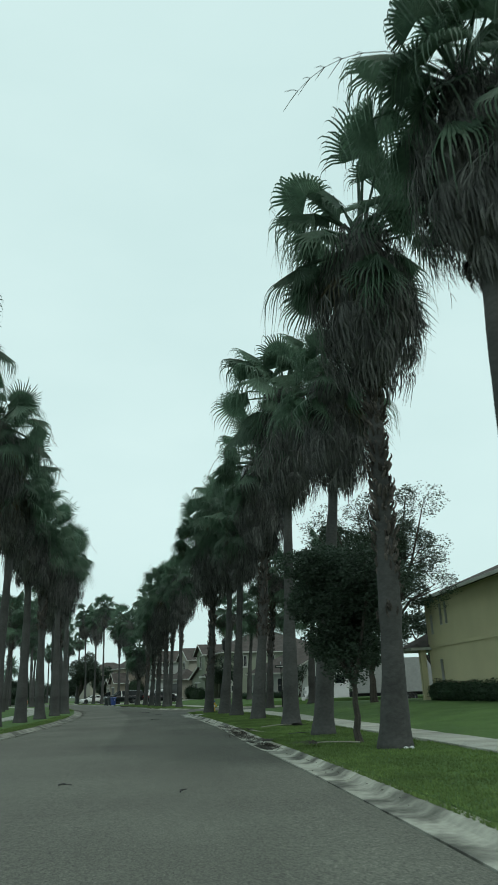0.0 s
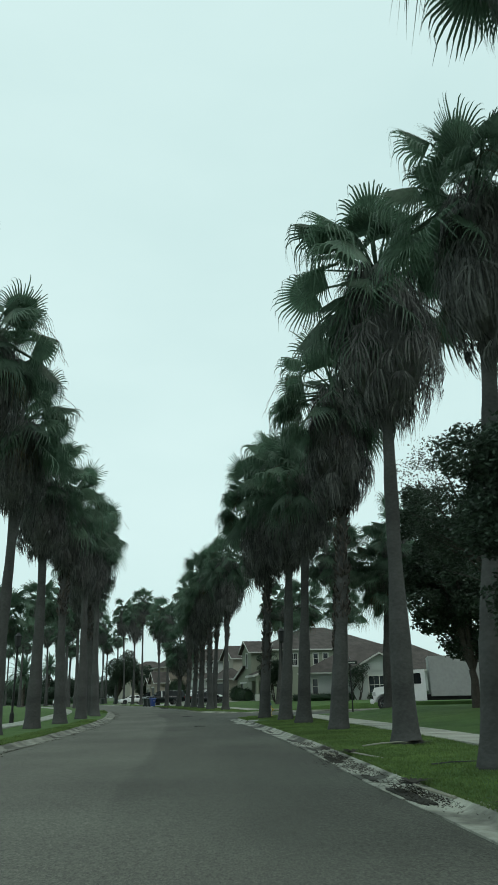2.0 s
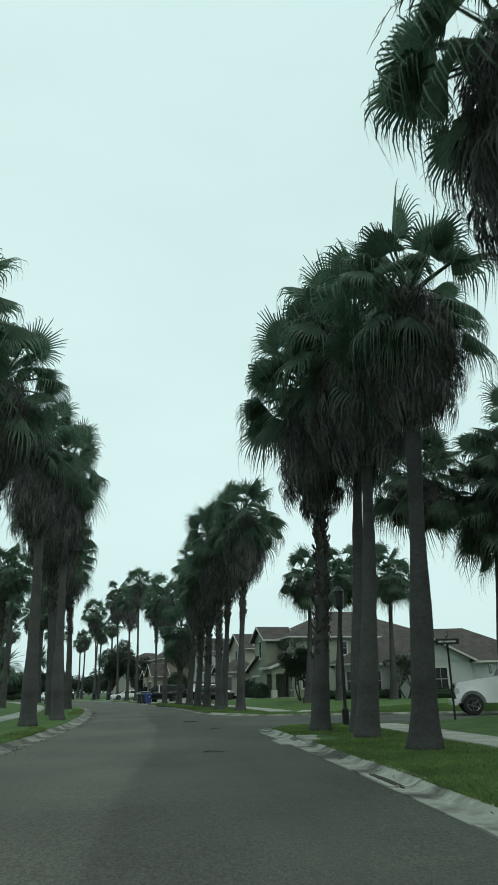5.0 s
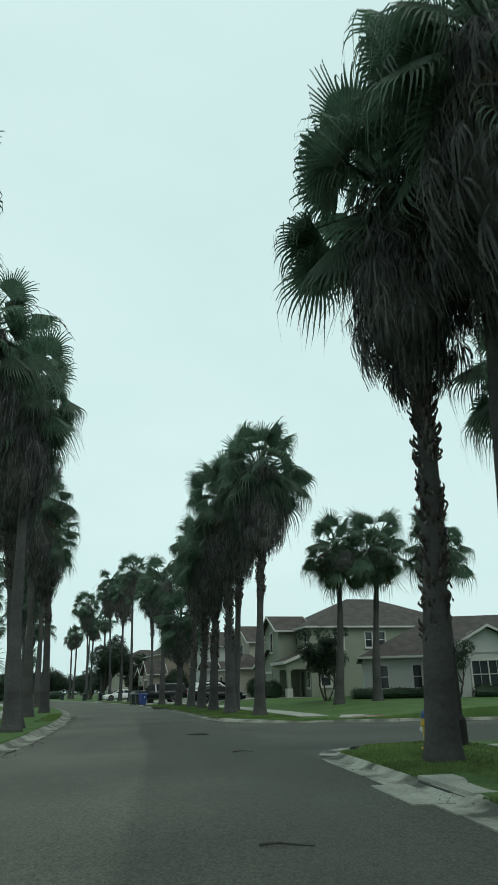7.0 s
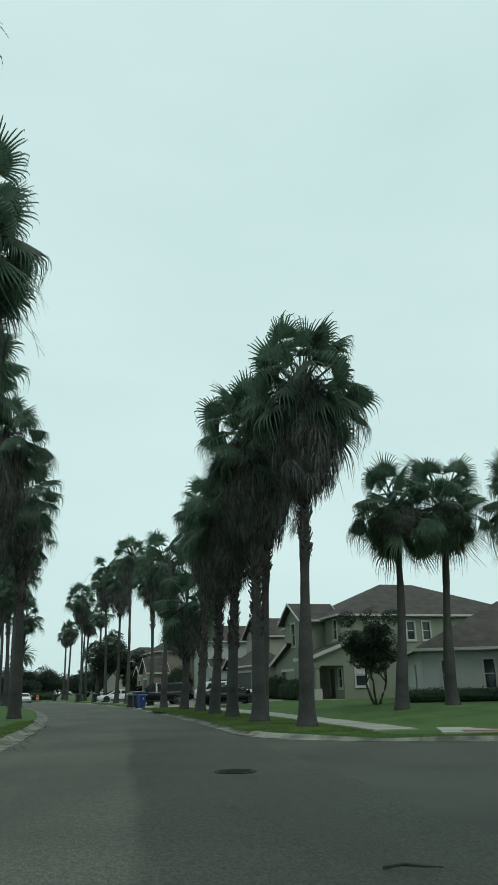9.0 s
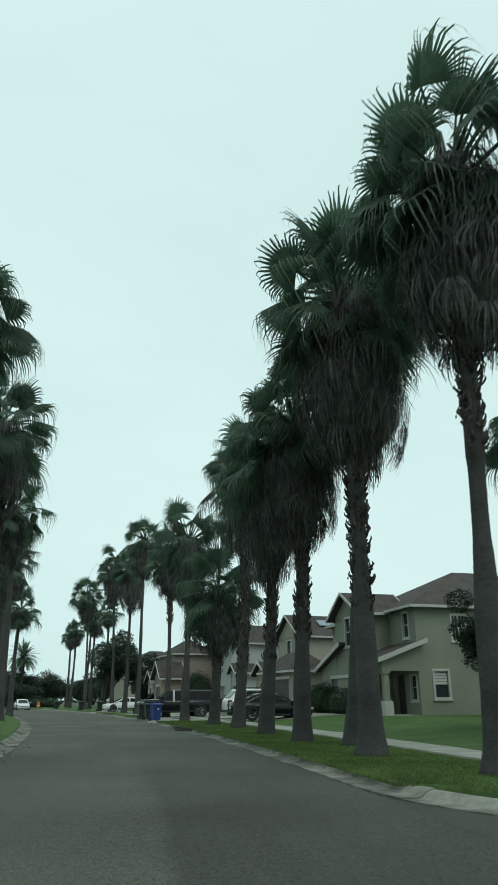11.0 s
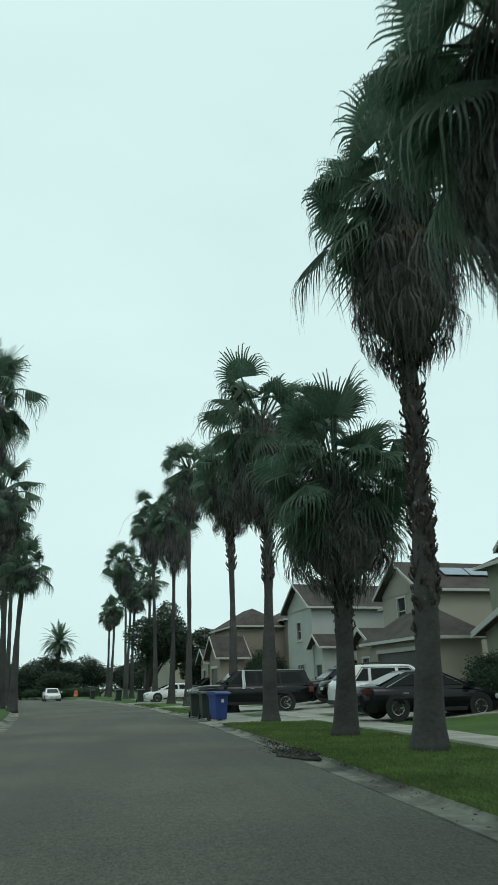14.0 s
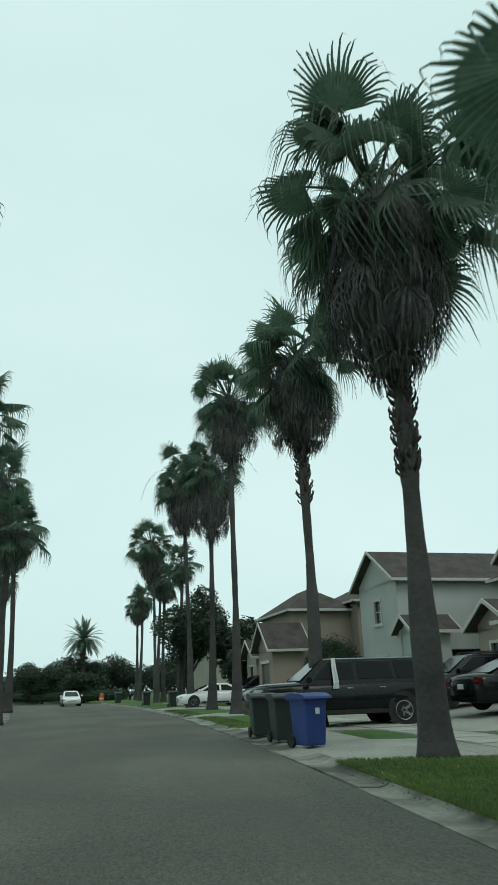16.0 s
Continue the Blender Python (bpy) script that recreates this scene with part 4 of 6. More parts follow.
# sage house on the corner
house = thing("house", pose(-5.02, 99.13, 0.5, 0, 0, 18.9), "two-storey sage stucco house with a corner porch and hipped roof", "house")
block(house, 0.5, 16.5, -0.5, 12.5, 5.9, M_STUCCO_GREEN, {"S": [(2.3, 3.2, 4.0, 5.4, "double"), (5.3, 5.95, 4.1, 5.4, "win"), (6.6, 7.25, 4.1, 5.4, "win"), (0.9, 1.8, 0.9, 2.35, "blind")],
                                                      "W": [(11.5, 12.2, 4.2, 5.6, "win"), (10.2, 11.2, 0.05, 2.15, "door"), (12.0, 12.7, 0.8, 2.1, "win")]}, "hip", 3.2)
block(house, -1.3, 1.5, 2.9, 7.3, 5.8, M_STUCCO_GREEN, {"W": [(1.75, 2.65, 4.0, 5.7, "win")]}, "gable_x", 1.5)
block(house, -1.34, 0.4, 5.0, 10.0, 2.8, M_STUCCO_GREEN, {"W": [(1.7, 4.7, 0.02, 2.1, "garage")]}, "flat", 0.0)
shed = [(5.6, 4.25), (10.4, 2.75), (10.4, 2.6), (5.6, 4.1)]
part("garage_roof", quads([[(x, y, z) for y, z in shed] for x in (-1.75, 0.48)]), M_ROOF, house, "brown shingled shed roof")
part("rake_board", quads([[(x, y, z + dz) for (y, z), dz in zip(shed, (0.03, 0.03, -0.07, -0.07))] for x in (-1.82, -1.752)]), M_TRIM, house, "white painted rake board")
part("garage_gable", quads([[(x, y, z) for y, z in ((7.31, 2.8), (10.0, 2.8), (7.31, 3.6))] for x in (-1.33, -1.15)]), M_STUCCO_GREEN, house)
# the porch roof falls towards the street
pitch = [(-2.1, 2.95), (0.9, 4.05), (0.9, 3.9), (-2.1, 2.8)]
part("porch_roof", quads([[(x, y, z) for x, z in pitch] for y in (-1.0, 2.88)]), M_ROOF, house, "brown shingled porch roof")
part("porch_rake", quads([[(x, y, z + dz) for (x, z), dz in zip(pitch, (0.03, 0.03, -0.08, -0.08))] for y in (-1.07, -1.002)]), M_TRIM, house, "white painted rake board")
part("porch_fascia", box(-2.16, -2.1, -1.07, 2.88, 2.72, 2.97), M_TRIM, house)
part("porch_wall", quads([[(x, y, z) for x, z in ((-1.75, 2.3), (0.5, 2.3), (0.5, 3.75), (-1.75, 2.9))] for y in (-0.7, -0.52)]), M_STUCCO_GREEN, house)
part("porch_beam", box(-1.8, -1.5, -0.7, 2.85, 2.3, 2.78), M_STUCCO_GREEN, house)
column(house, -1.6, -0.6, 2.3, M_STUCCO_GREEN)
part("porch_floor", box(-1.9, 0.5, -0.85, 2.9, -0.5, 0.03), M_CONCRETE, house)
footing(house, 0.5, 16.5, -0.5, 12.5, M_STUCCO_GREEN)
footing(house, -1.34, 0.5, 2.9, 10.0, M_STUCCO_GREEN)

# single-storey house by the side street
house = thing("house", pose(-0.9, 85.95, 0.42, 0, 0, -4), "single-storey pale grey stucco house with a front gable", "house")
block(house, 0, 17, 0, 11, 2.8, M_STUCCO_WHITE, {"S": [(1.0, 1.55, 0.7, 2.2, "win"), (3.2, 3.8, 0.7, 2.2, "win")], "W": [(6.0, 7.0, 0.05, 2.1, "door")]}, "hip", 3.0)
block(house, 5.2, 10.6, -2.8, 2.0, 2.8, M_STUCCO_WHITE, {"S": [(1.5, 3.6, 0.6, 2.3, "double")]}, "gable_y", 1.7)
footing(house, 0, 17, 0, 11, M_STUCCO_WHITE)
footing(house, 5.2, 10.6, -2.8, 0, M_STUCCO_WHITE)

# beige house with solar panels
house = thing("house", pose(-11.02, 118.83, 0.5, 0, 0, 23.0), "two-storey beige stucco house with solar panels on the roof", "house")
block(house, 0, 12, 0, 5.2, 5.9, M_STUCCO_BEIGE, {"W": [(2.1, 3.2, 4.1, 5.7, "win")]}, "gable_x", 2.0)
block(house, 3, 12, 5.2, 11, 5.9, M_STUCCO_BEIGE, {"W": [(2, 3, 4.2, 5.6, "win")]}, "hip", 1.9)
block(house, -3.0, 0.0, -5.6, 1.0, 2.9, M_STUCCO_BEIGE, {"W": [(1.0, 5.6, 0.02, 2.3, "garage")]}, "hip", 1.5)
block(house, -2.6, 0.0, 1.1, 3.9, 2.8, M_STUCCO_TAN, {"W": [(0.9, 1.9, 0.8, 2.2, "win")]}, "gable_x", 1.1)
for i in range(3):
    panel_ob = part("solar_panel", box(2.2 + 1.75 * i, 3.85 + 1.75 * i, -0.5, 0.5, 0.06, 0.1, bevel=0.008), M_SOLAR, house, "glossy pale solar panel")
    panel_ob.matrix_basis = pose(0, 1.3, 7.1, 33.2, 0, 0)
footing(house, 0, 12, 0, 5.2, M_STUCCO_BEIGE)
footing(house, -3.0, 0, -5.6, 3.9, M_STUCCO_BEIGE)

# pale house further on
house = thing("house", pose(-18.02, 129.63, 0.5, 0, 0, 25), "two-storey pale grey stucco house with a gabled front", "house")
block(house, 0, 11, 0, 5.2, 6.2, M_STUCCO_WHITE, {"W": [(2.1, 3.0, 4.0, 5.3, "win"), (2.0, 3.4, 0.9, 2.2, "double")], "S": [(2.4, 6.4, 0.02, 2.4, "open")]}, "gable_x", 2.0)
block(house, 4, 12, 5.2, 8, 6.2, M_STUCCO_WHITE, {}, "hip", 1.4)
block(house, 0.1, 2.1, -1.5, 0.0, 3.3, M_STUCCO_WHITE, {"W": [(0.2, 1.2, 0.05, 2.1, "door")]}, "gable_x", 0.9)
footing(house, 0, 11, 0, 5.2, M_STUCCO_WHITE)

# tan house beyond it
house = thing("house", pose(-20.6, 139.0, 0.5, 0, 0, 26), "two-storey tan stucco house with a brown hipped roof", "house")
block(house, 0, 13, 0, 10, 6.2, M_STUCCO_TAN, {"W": [(3, 4.2, 3.8, 5.2, "win"), (7, 8.2, 3.8, 5.2, "win")]}, "hip", 2.7)
block(house, -4.3, 0, 1.2, 8.5, 5.7, M_STUCCO_TAN, {"W": [(1.2, 2.2, 3.9, 5.1, "win")]}, "hip", 1.7)
block(house, -6.4, -4.3, -0.8, 2.4, 3.0, M_STUCCO_TAN, {"W": [(0.6, 2.4, 0.02, 2.2, "garage")]}, "gable_x", 1.8)
block(house, -6.0, -4.3, 4.5, 7.0, 2.8, M_STUCCO_BEIGE, {"W": [(0.7, 1.8, 0.8, 2.2, "win")]}, "gable_x", 1.2)
footing(house, 0, 13, 0, 10, M_STUCCO_TAN)
footing(house, -6.4, 0, -0.8, 8.5, M_STUCCO_TAN)

house = thing("house", pose(-38.62, 170.93, 0.5, 0, 0, 28), "two-storey beige house half hidden by trees", "house")
block(house, 0, 12, 0, 10, 5.9, M_STUCCO_BEIGE, {"W": [(3, 4.2, 3.8, 5.2, "win")]}, "hip", 2.6)
footing(house, 0, 12, 0, 10, M_STUCCO_BEIGE)

# pale yellow house
house = thing("house", pose(11.9, 27.5, 0.5, 0, 0, 6), "two-storey pale yellow stucco house with narrow windows", "house")
block(house, 0, 11, 0, 16, 5.6, M_STUCCO_YELLOW, {"W": [(0.7, 1.1, 3.6, 4.7, "slit"), (2.3, 2.7, 4.0, 5.2, "slit"), (3.1, 3.5, 4.0, 5.2, "slit"), (1.6, 2.1, 0.6, 2.2, "slit")]}, "hip", 2.4, 0.6)
part("band", box(-0.05, 0.0, 0.0, 16.0, 2.85, 3.0), M_STUCCO_YELLOW, house)
part("porch_post", box(-0.6, -0.25, 15.9, 16.25, -0.3, 2.9, bevel=0.01), M_STUCCO_YELLOW, house)
roof(house, -0.9, 3, 15.9, 19, 2.9, "hip", 1.0, 0.3, M_STUCCO_YELLOW)
footing(house, 0, 11, 0, 16, M_STUCCO_YELLOW)

# low house far across the street
house = thing("house", pose(-112.62, 234.93, 0.2, 0, 0, 30), "low house with a tan tiled roof, far off", "house")
block(house, 0, 16, 0, 10, 3.0, M_STUCCO_BEIGE, {"S": [(3, 4.4, 0.8, 2.2, "win"), (9, 10.4, 0.8, 2.2, "win")]}, "hip", 2.0, 0.5)
footing(house, 0, 16, 0, 10, M_STUCCO_BEIGE)


# ---- trees and shrubs ----
def leaf_cloud(bm, centre, radii, count, size, rng, keep=0.0):
    """Many small leaves, mostly near the surface of an uneven blob."""
    for _ in range(count):
        v = Vector((rng.gauss(0, 1), rng.gauss(0, 1), rng.gauss(0, 1))).normalized()
        r = rng.uniform(0.35, 1.0) ** 0.5
        bulge = 1 + 0.35 * noise.noise(v * 2.1 + Vector(centre) * 0.37)
        p = Vector(centre) + Vector((v.x * radii[0], v.y * radii[1], v.z * radii[2])) * r * bulge
        if noise.noise(p * 0.9) < keep:
            continue
        a = Vector((rng.gauss(0, 1), rng.gauss(0, 1), rng.gauss(0, 0.6))).normalized()
        b = a.cross(Vector((rng.gauss(0, 1), rng.gauss(0, 1), rng.gauss(0, 1)))).normalized()
        s = size * rng.uniform(0.6, 1.3)
        vs = [bm.verts.new(p + a * s), bm.verts.new(p + b * s * 0.45), bm.verts.new(p - a * s), bm.verts.new(p - b * s * 0.45)]
        bm.faces.new(vs)


def tree(x, y, z, height, crown, trunk_r, seed, mat, label, leaves=5000, size=0.13, stems=1, clear=0.3, keep=-0.15, clumps=16, limbs=7, clump=(0.28, 0.48), twigs=2):
    """A broad-leaved tree: tapered stems, limbs, and a crown of leaf clumps with gaps."""
    rng = random.Random(seed)
    t = thing("tree", pose(x, y, z), label, "tree")
    wood = bmesh.new()
    ends = []
    for s in range(stems):
        a = 2 * math.pi * s / stems + rng.uniform(0, 1)
        off = 0.0 if stems == 1 else 0.12
        top = Vector((math.cos(a) * off * 5, math.sin(a) * off * 5, height * clear))
        pts = [Vector((math.cos(a) * off, math.sin(a) * off, -0.1)).lerp(top, k / 4) + Vector((rng.uniform(-0.04, 0.04), rng.uniform(-0.04, 0.04), 0)) for k in range(5)]
        tube(pts, [trunk_r * (1.25, 1, 0.9, 0.8, 0.7)[k] for k in range(5)], 8, wood)
        for _ in range(max(3, limbs // stems)):
            b = rng.uniform(0, 2 * math.pi)
            e = Vector((math.cos(b) * crown * rng.uniform(0.4, 0.85), math.sin(b) * crown * rng.uniform(0.4, 0.85), height * rng.uniform(clear + 0.15, 0.92)))
            mid = top.lerp(e, 0.5) + Vector((rng.uniform(-0.3, 0.3), rng.uniform(-0.3, 0.3), rng.uniform(0, 0.5)))
            tube([top, mid, e], [trunk_r * 0.6, trunk_r * 0.35, trunk_r * 0.1], 6, wood)
            ends.append(e)
            for _ in range(twigs):
                e2 = mid + Vector((rng.uniform(-1, 1), rng.uniform(-1, 1), rng.uniform(0, 1))) * crown * 0.45
                tube([mid, mid.lerp(e2, 0.5), e2], [trunk_r * 0.25, trunk_r * 0.15, trunk_r * 0.05], 5, wood)
                ends.append(e2)
    part("trunk", wood, M_BARK, t)
    bm = bmesh.new()
    mid_z = height * (clear + 1) / 2
    for k in range(clumps):
        if k < len(ends):
            c = ends[k]
        else:
            v = Vector((rng.gauss(0, 1), rng.gauss(0, 1), rng.gauss(0, 1))).normalized() * rng.uniform(0.3, 0.9)
            c = Vector((v.x * crown * 0.8, v.y * crown * 0.8, mid_z + v.z * height * (1 - clear) * 0.42))
        r = crown * rng.uniform(*clump)
        leaf_cloud(bm, c, (r, r, r * 0.8), leaves // clumps, size, rng, keep)
    part("crown", bm, mat, t)["kind"] = "stuff"
    return t


tree(6.7, 43.3, 0.4, 10.8, 3.0, 0.22, 1, M_LEAF, "dense dark evergreen tree on the lawn", 60000, 0.10, clear=0.16, keep=-0.42, clumps=46, limbs=12, clump=(0.22, 0.36))
tree(2.33, 17.9, 0.13, 5.05, 1.5, 0.085, 2, M_LEAF, "small dark street tree with a thin trunk", 70000, 0.042, clear=0.24, keep=-0.6, clumps=46, clump=(0.26, 0.46))
tree(5.6, 31.5, 0.35, 10.2, 3.4, 0.16, 3, M_LEAF, "tall open-crowned tree with sparse leaves", 90000, 0.048, clear=0.3, keep=-0.12, clumps=130, limbs=26, twigs=4, clump=(0.16, 0.34))
tree(12.24, 50.98, 0.45, 7.5, 3.0, 0.16, 9, M_LEAF, "dark rounded evergreen tree by the side street", 9000, 0.11, clear=0.25, keep=-0.4)
tree(-3.7, 84.0, 0.44, 4.9, 1.7, 0.07, 4, M_LEAF, "multi-stemmed dark crape myrtle on the front lawn", 30000, 0.055, stems=3, clear=0.22, keep=-0.28, clumps=34, clump=(0.2, 0.4))
tree(4.38, 82.13, 0.42, 3.6, 1.4, 0.06, 5, M_LEAF, "small dark shrubby tree by the pale house", 4500, 0.07, stems=3, clear=0.25)
tree(-36.9, 152.9, 0.3, 10.5, 4.2, 0.25, 6, M_LEAF, "large dark dense evergreen tree among the palms", 20000, 0.15, clear=0.1, keep=-0.5, clumps=26)
tree(-31.62, 150.43, 0.3, 7.5, 2.8, 0.2, 7, M_LEAF, "dark rounded evergreen tree beside the tan house", 7000, 0.18, clear=0.12, keep=-0.4)
tree(-29.62, 144.93, 0.3, 5.0, 1.8, 0.12, 8, M_LEAF, "dark shrubby tree beside the driveway", 3500, 0.15, clear=0.15, keep=-0.4)
for i, (x, y, h, r) in enumerate(((-58.62, 198.93, 6.5, 5.0), (-66.62, 201.93, 7.0, 5.5), (-74.62, 204.93, 6.5, 5.0), (-83.62, 208.93, 6.0, 4.5), (-50.62, 194.93, 6.0, 4.0), (-95.62, 214.93, 7.0, 5.0), (-108.62, 224.93, 8.0, 5.0), (-44.62, 188.93, 7.0, 4.0),
                                     (-62.62, 190.93, 4.5, 3.5), (-70.62, 193.93, 4.5, 3.5), (-122.62, 216.93, 8.0, 6.0), (-46.62, 207.93, 8, 5), (-136.62, 192.93, 8, 6), (-88.62, 152.93, 8, 5), (-75.62, 130.93, 7, 4.5), (-96.62, 172.93, 8, 6))):
    tree(x, y, 0.0, h, r, 0.2, 30 + i, M_LEAF, "dark rounded tree at the end of the street" if y > 180 else "dark tree across the open grass", 15000, 0.17, clear=0.06, keep=-0.9, clumps=18)


def hedge(x, y, z, turn, length, width, height, seed, label, mat=None):
    """A clipped shrub: rounded core of twigs with leaves all over."""
    rng = random.Random(seed)
    t = thing("hedge", pose(x, y, z, 0, 0, turn), label, "hedge")
    core = bmesh.new()
    n = max(4, int(length / 0.6))
    quads([[(length * i / n, math.cos(a) * width * 0.4 * (0.8 + 0.3 * rng.random()), max(-0.1, height * 0.45 + math.sin(a) * height * 0.42 * (0.85 + 0.2 * rng.random()))) for a in [2 * math.pi * k / 10 for k in range(10)]] for i in range(n + 1)], bm=core)
    part("core", core, mat or M_HEDGE, t)
    bm = bmesh.new()
    for i in range(n * 2):
        leaf_cloud(bm, (length * (i + 0.5) / (2 * n), rng.uniform(-0.1, 0.1), height * 0.48), (0.45, width * 0.55, height * rng.uniform(0.48, 0.6)), int(480 * height * (2 if height > 3 else 1)), 0.055, rng, -0.7)
    part("leaves", bm, mat or M_HEDGE, t)["kind"] = "stuff"


hedge(10.16, 42.71, 0.45, -82, 14, 1.1, 1.1, 1, "clipped dark hedge along the yellow house")
hedge(-1.9, 84.6, 0.42, -4, 7.0, 1.0, 0.8, 2, "low clipped dark hedge under the windows")
hedge(5.58, 82.13, 0.42, -4, 6.0, 1.0, 0.85, 3, "low clipped dark hedge below the front gable")
hedge(-7.52, 100.13, 0.45, 109, 4.0, 1.4, 1.5, 4, "rounded dark shrubs beside the porch")
hedge(-9.22, 105.93, 0.45, 109, 2.4, 1.5, 1.9, 5, "tall rounded dark shrub by the garage")
hedge(-18.6, 127.2, 0.45, 25, 1.6, 1.2, 1.1, 6, "small dark shrub beside the porch step")
hedge(-21.6, 134.2, 0.45, 115, 3.6, 2.8, 3.4, 7, "large rounded clipped shrub beside the pale house")
hedge(-54.62, 185.93, 0.1, 155, 30, 2.0, 1.6, 8, "long dark hedge closing the end of the street")


def date_palm(x, y, z, hub, seed):
    """A feather palm with a round crown of arching leaves."""
    rng = random.Random(seed)
    t = thing("date_palm", pose(x, y, z), "date palm with a full round crown at the street's end", "palm tree")
    part("trunk", lathe([(0.5, -0.1), (0.42, 1), (0.38, hub * 0.6), (0.5, hub - 0.4), (0.3, hub + 0.2)], 12), M_BOOT, t)
    bm = bmesh.new()
    for i in range(64):
        turn, e = radians(i * 137.5), radians(85 - 115 * ((i + 0.5) / 64) ** 0.8)
        p, d = Vector((0, 0, hub)), Vector((math.cos(turn) * math.cos(e), math.sin(turn) * math.cos(e), math.sin(e)))
        side = Vector((-math.sin(turn), math.cos(turn), 0))
        length = rng.uniform(3.4, 4.3)
        prev = None
        for k in range(12):
            q = p + d * length / 12
            up = side.cross(d)
            for sgn in (-1, 1):
                for jj in (0.0, 0.5):
                    b0 = p.lerp(q, jj)
                    l = 0.7 * math.sin(math.pi * min(1, (k + 1.5) / 13))
                    v0, v1 = bm.verts.new(b0), bm.verts.new(b0 + d * 0.17)
                    v2 = bm.verts.new(b0 + (side * sgn + d * 0.6 + up * -0.25).normalized() * l)
                    bm.faces.new((v0, v1, v2))
            p = q
            d = (d + Vector((0, 0, -0.11 * math.cos(e)))).normalized()
    part("crown", bm, M_FROND_FAR, t)


date_palm(-66.62, 198.93, 0.0, 9.2, 1)
date_palm(-47.62, 130.93, 0.1, 5.0, 2)


# ---- vehicles ----
def wheel(parent, x, y, r, w, side):
    m = pose(x, y, r, 90 * side, 0, 0)
    prof = [(r * 0.62, -w / 2), (r * 0.92, -w / 2), (r, -w * 0.32), (r, w * 0.32), (r * 0.92, w / 2), (r * 0.62, w / 2)]
    wh = part("wheel", lathe(prof, 24), M_TYRE, parent, m=m)
    rim = lathe([(r * 0.62, -w * 0.45), (r * 0.64, -w * 0.52), (r * 0.58, -w * 0.5), (r * 0.54, -w * 0.2), (r * 0.12, -w * 0.22)], 20)
    for k in range(5):
        a = 2 * math.pi * k / 5
        c, s = math.cos(a), math.sin(a)
        n = Vector((-s, c, 0)) * r * 0.09
        p0, p1 = Vector((c, s, 0)) * r * 0.08, Vector((c, s, 0)) * r * 0.6
        quads([[p0 - n + Vector((0, 0, z)), p0 + n + Vector((0, 0, z)), p1 + n + Vector((0, 0, z)), p1 - n + Vector((0, 0, z))] for z in (-w * 0.5, -w * 0.25)], bm=rim)
    part("rim", rim, M_CHROME, wh, "silver spoked rim")


CARS = {
    # stations of the body: x, sill, shoulder, half width; then the cabin: foot and roof from front to back, belt and roof heights
    "sedan": dict(body=((2.42, 0.42, 0.62, 0.62), (2.36, 0.25, 0.70, 0.78), (2.0, 0.2, 0.80, 0.88), (1.2, 0.2, 0.92, 0.91), (0.0, 0.2, 0.95, 0.92), (-1.3, 0.2, 0.98, 0.92), (-2.1, 0.2, 1.0, 0.89), (-2.4, 0.22, 0.95, 0.84), (-2.45, 0.3, 0.82, 0.72)),
                  foot=(1.4, -2.12), top=(0.3, -0.95), belt=0.92, roof=1.47, axle=(1.45, -1.4), r=0.33, posts=(-0.35,)),
    "suv": dict(body=((2.4, 0.5, 0.8, 0.66), (2.32, 0.3, 0.95, 0.82), (2.0, 0.25, 1.02, 0.92), (1.2, 0.25, 1.08, 0.96), (0.0, 0.25, 1.1, 0.97), (-1.3, 0.25, 1.12, 0.97), (-2.1, 0.25, 1.12, 0.94), (-2.4, 0.28, 1.08, 0.9), (-2.46, 0.36, 0.9, 0.8)),
                foot=(1.4, -2.42), top=(0.45, -1.8), belt=1.04, roof=1.72, axle=(1.48, -1.45), r=0.37, posts=(-0.2, -1.35)),
    "large": dict(body=((2.8, 0.6, 0.95, 0.76), (2.72, 0.4, 1.1, 0.92), (2.3, 0.35, 1.2, 0.98), (1.4, 0.35, 1.24, 1.0), (0.0, 0.35, 1.25, 1.0), (-1.5, 0.35, 1.26, 1.0), (-2.4, 0.38, 1.26, 0.98), (-3.02, 0.45, 1.2, 0.94), (-3.08, 0.55, 1.0, 0.84)),
                  foot=(1.45, -3.0), top=(0.65, -2.75), belt=1.22, roof=1.92, axle=(1.75, -1.65), r=0.42, posts=(-0.3, -1.5)),
}


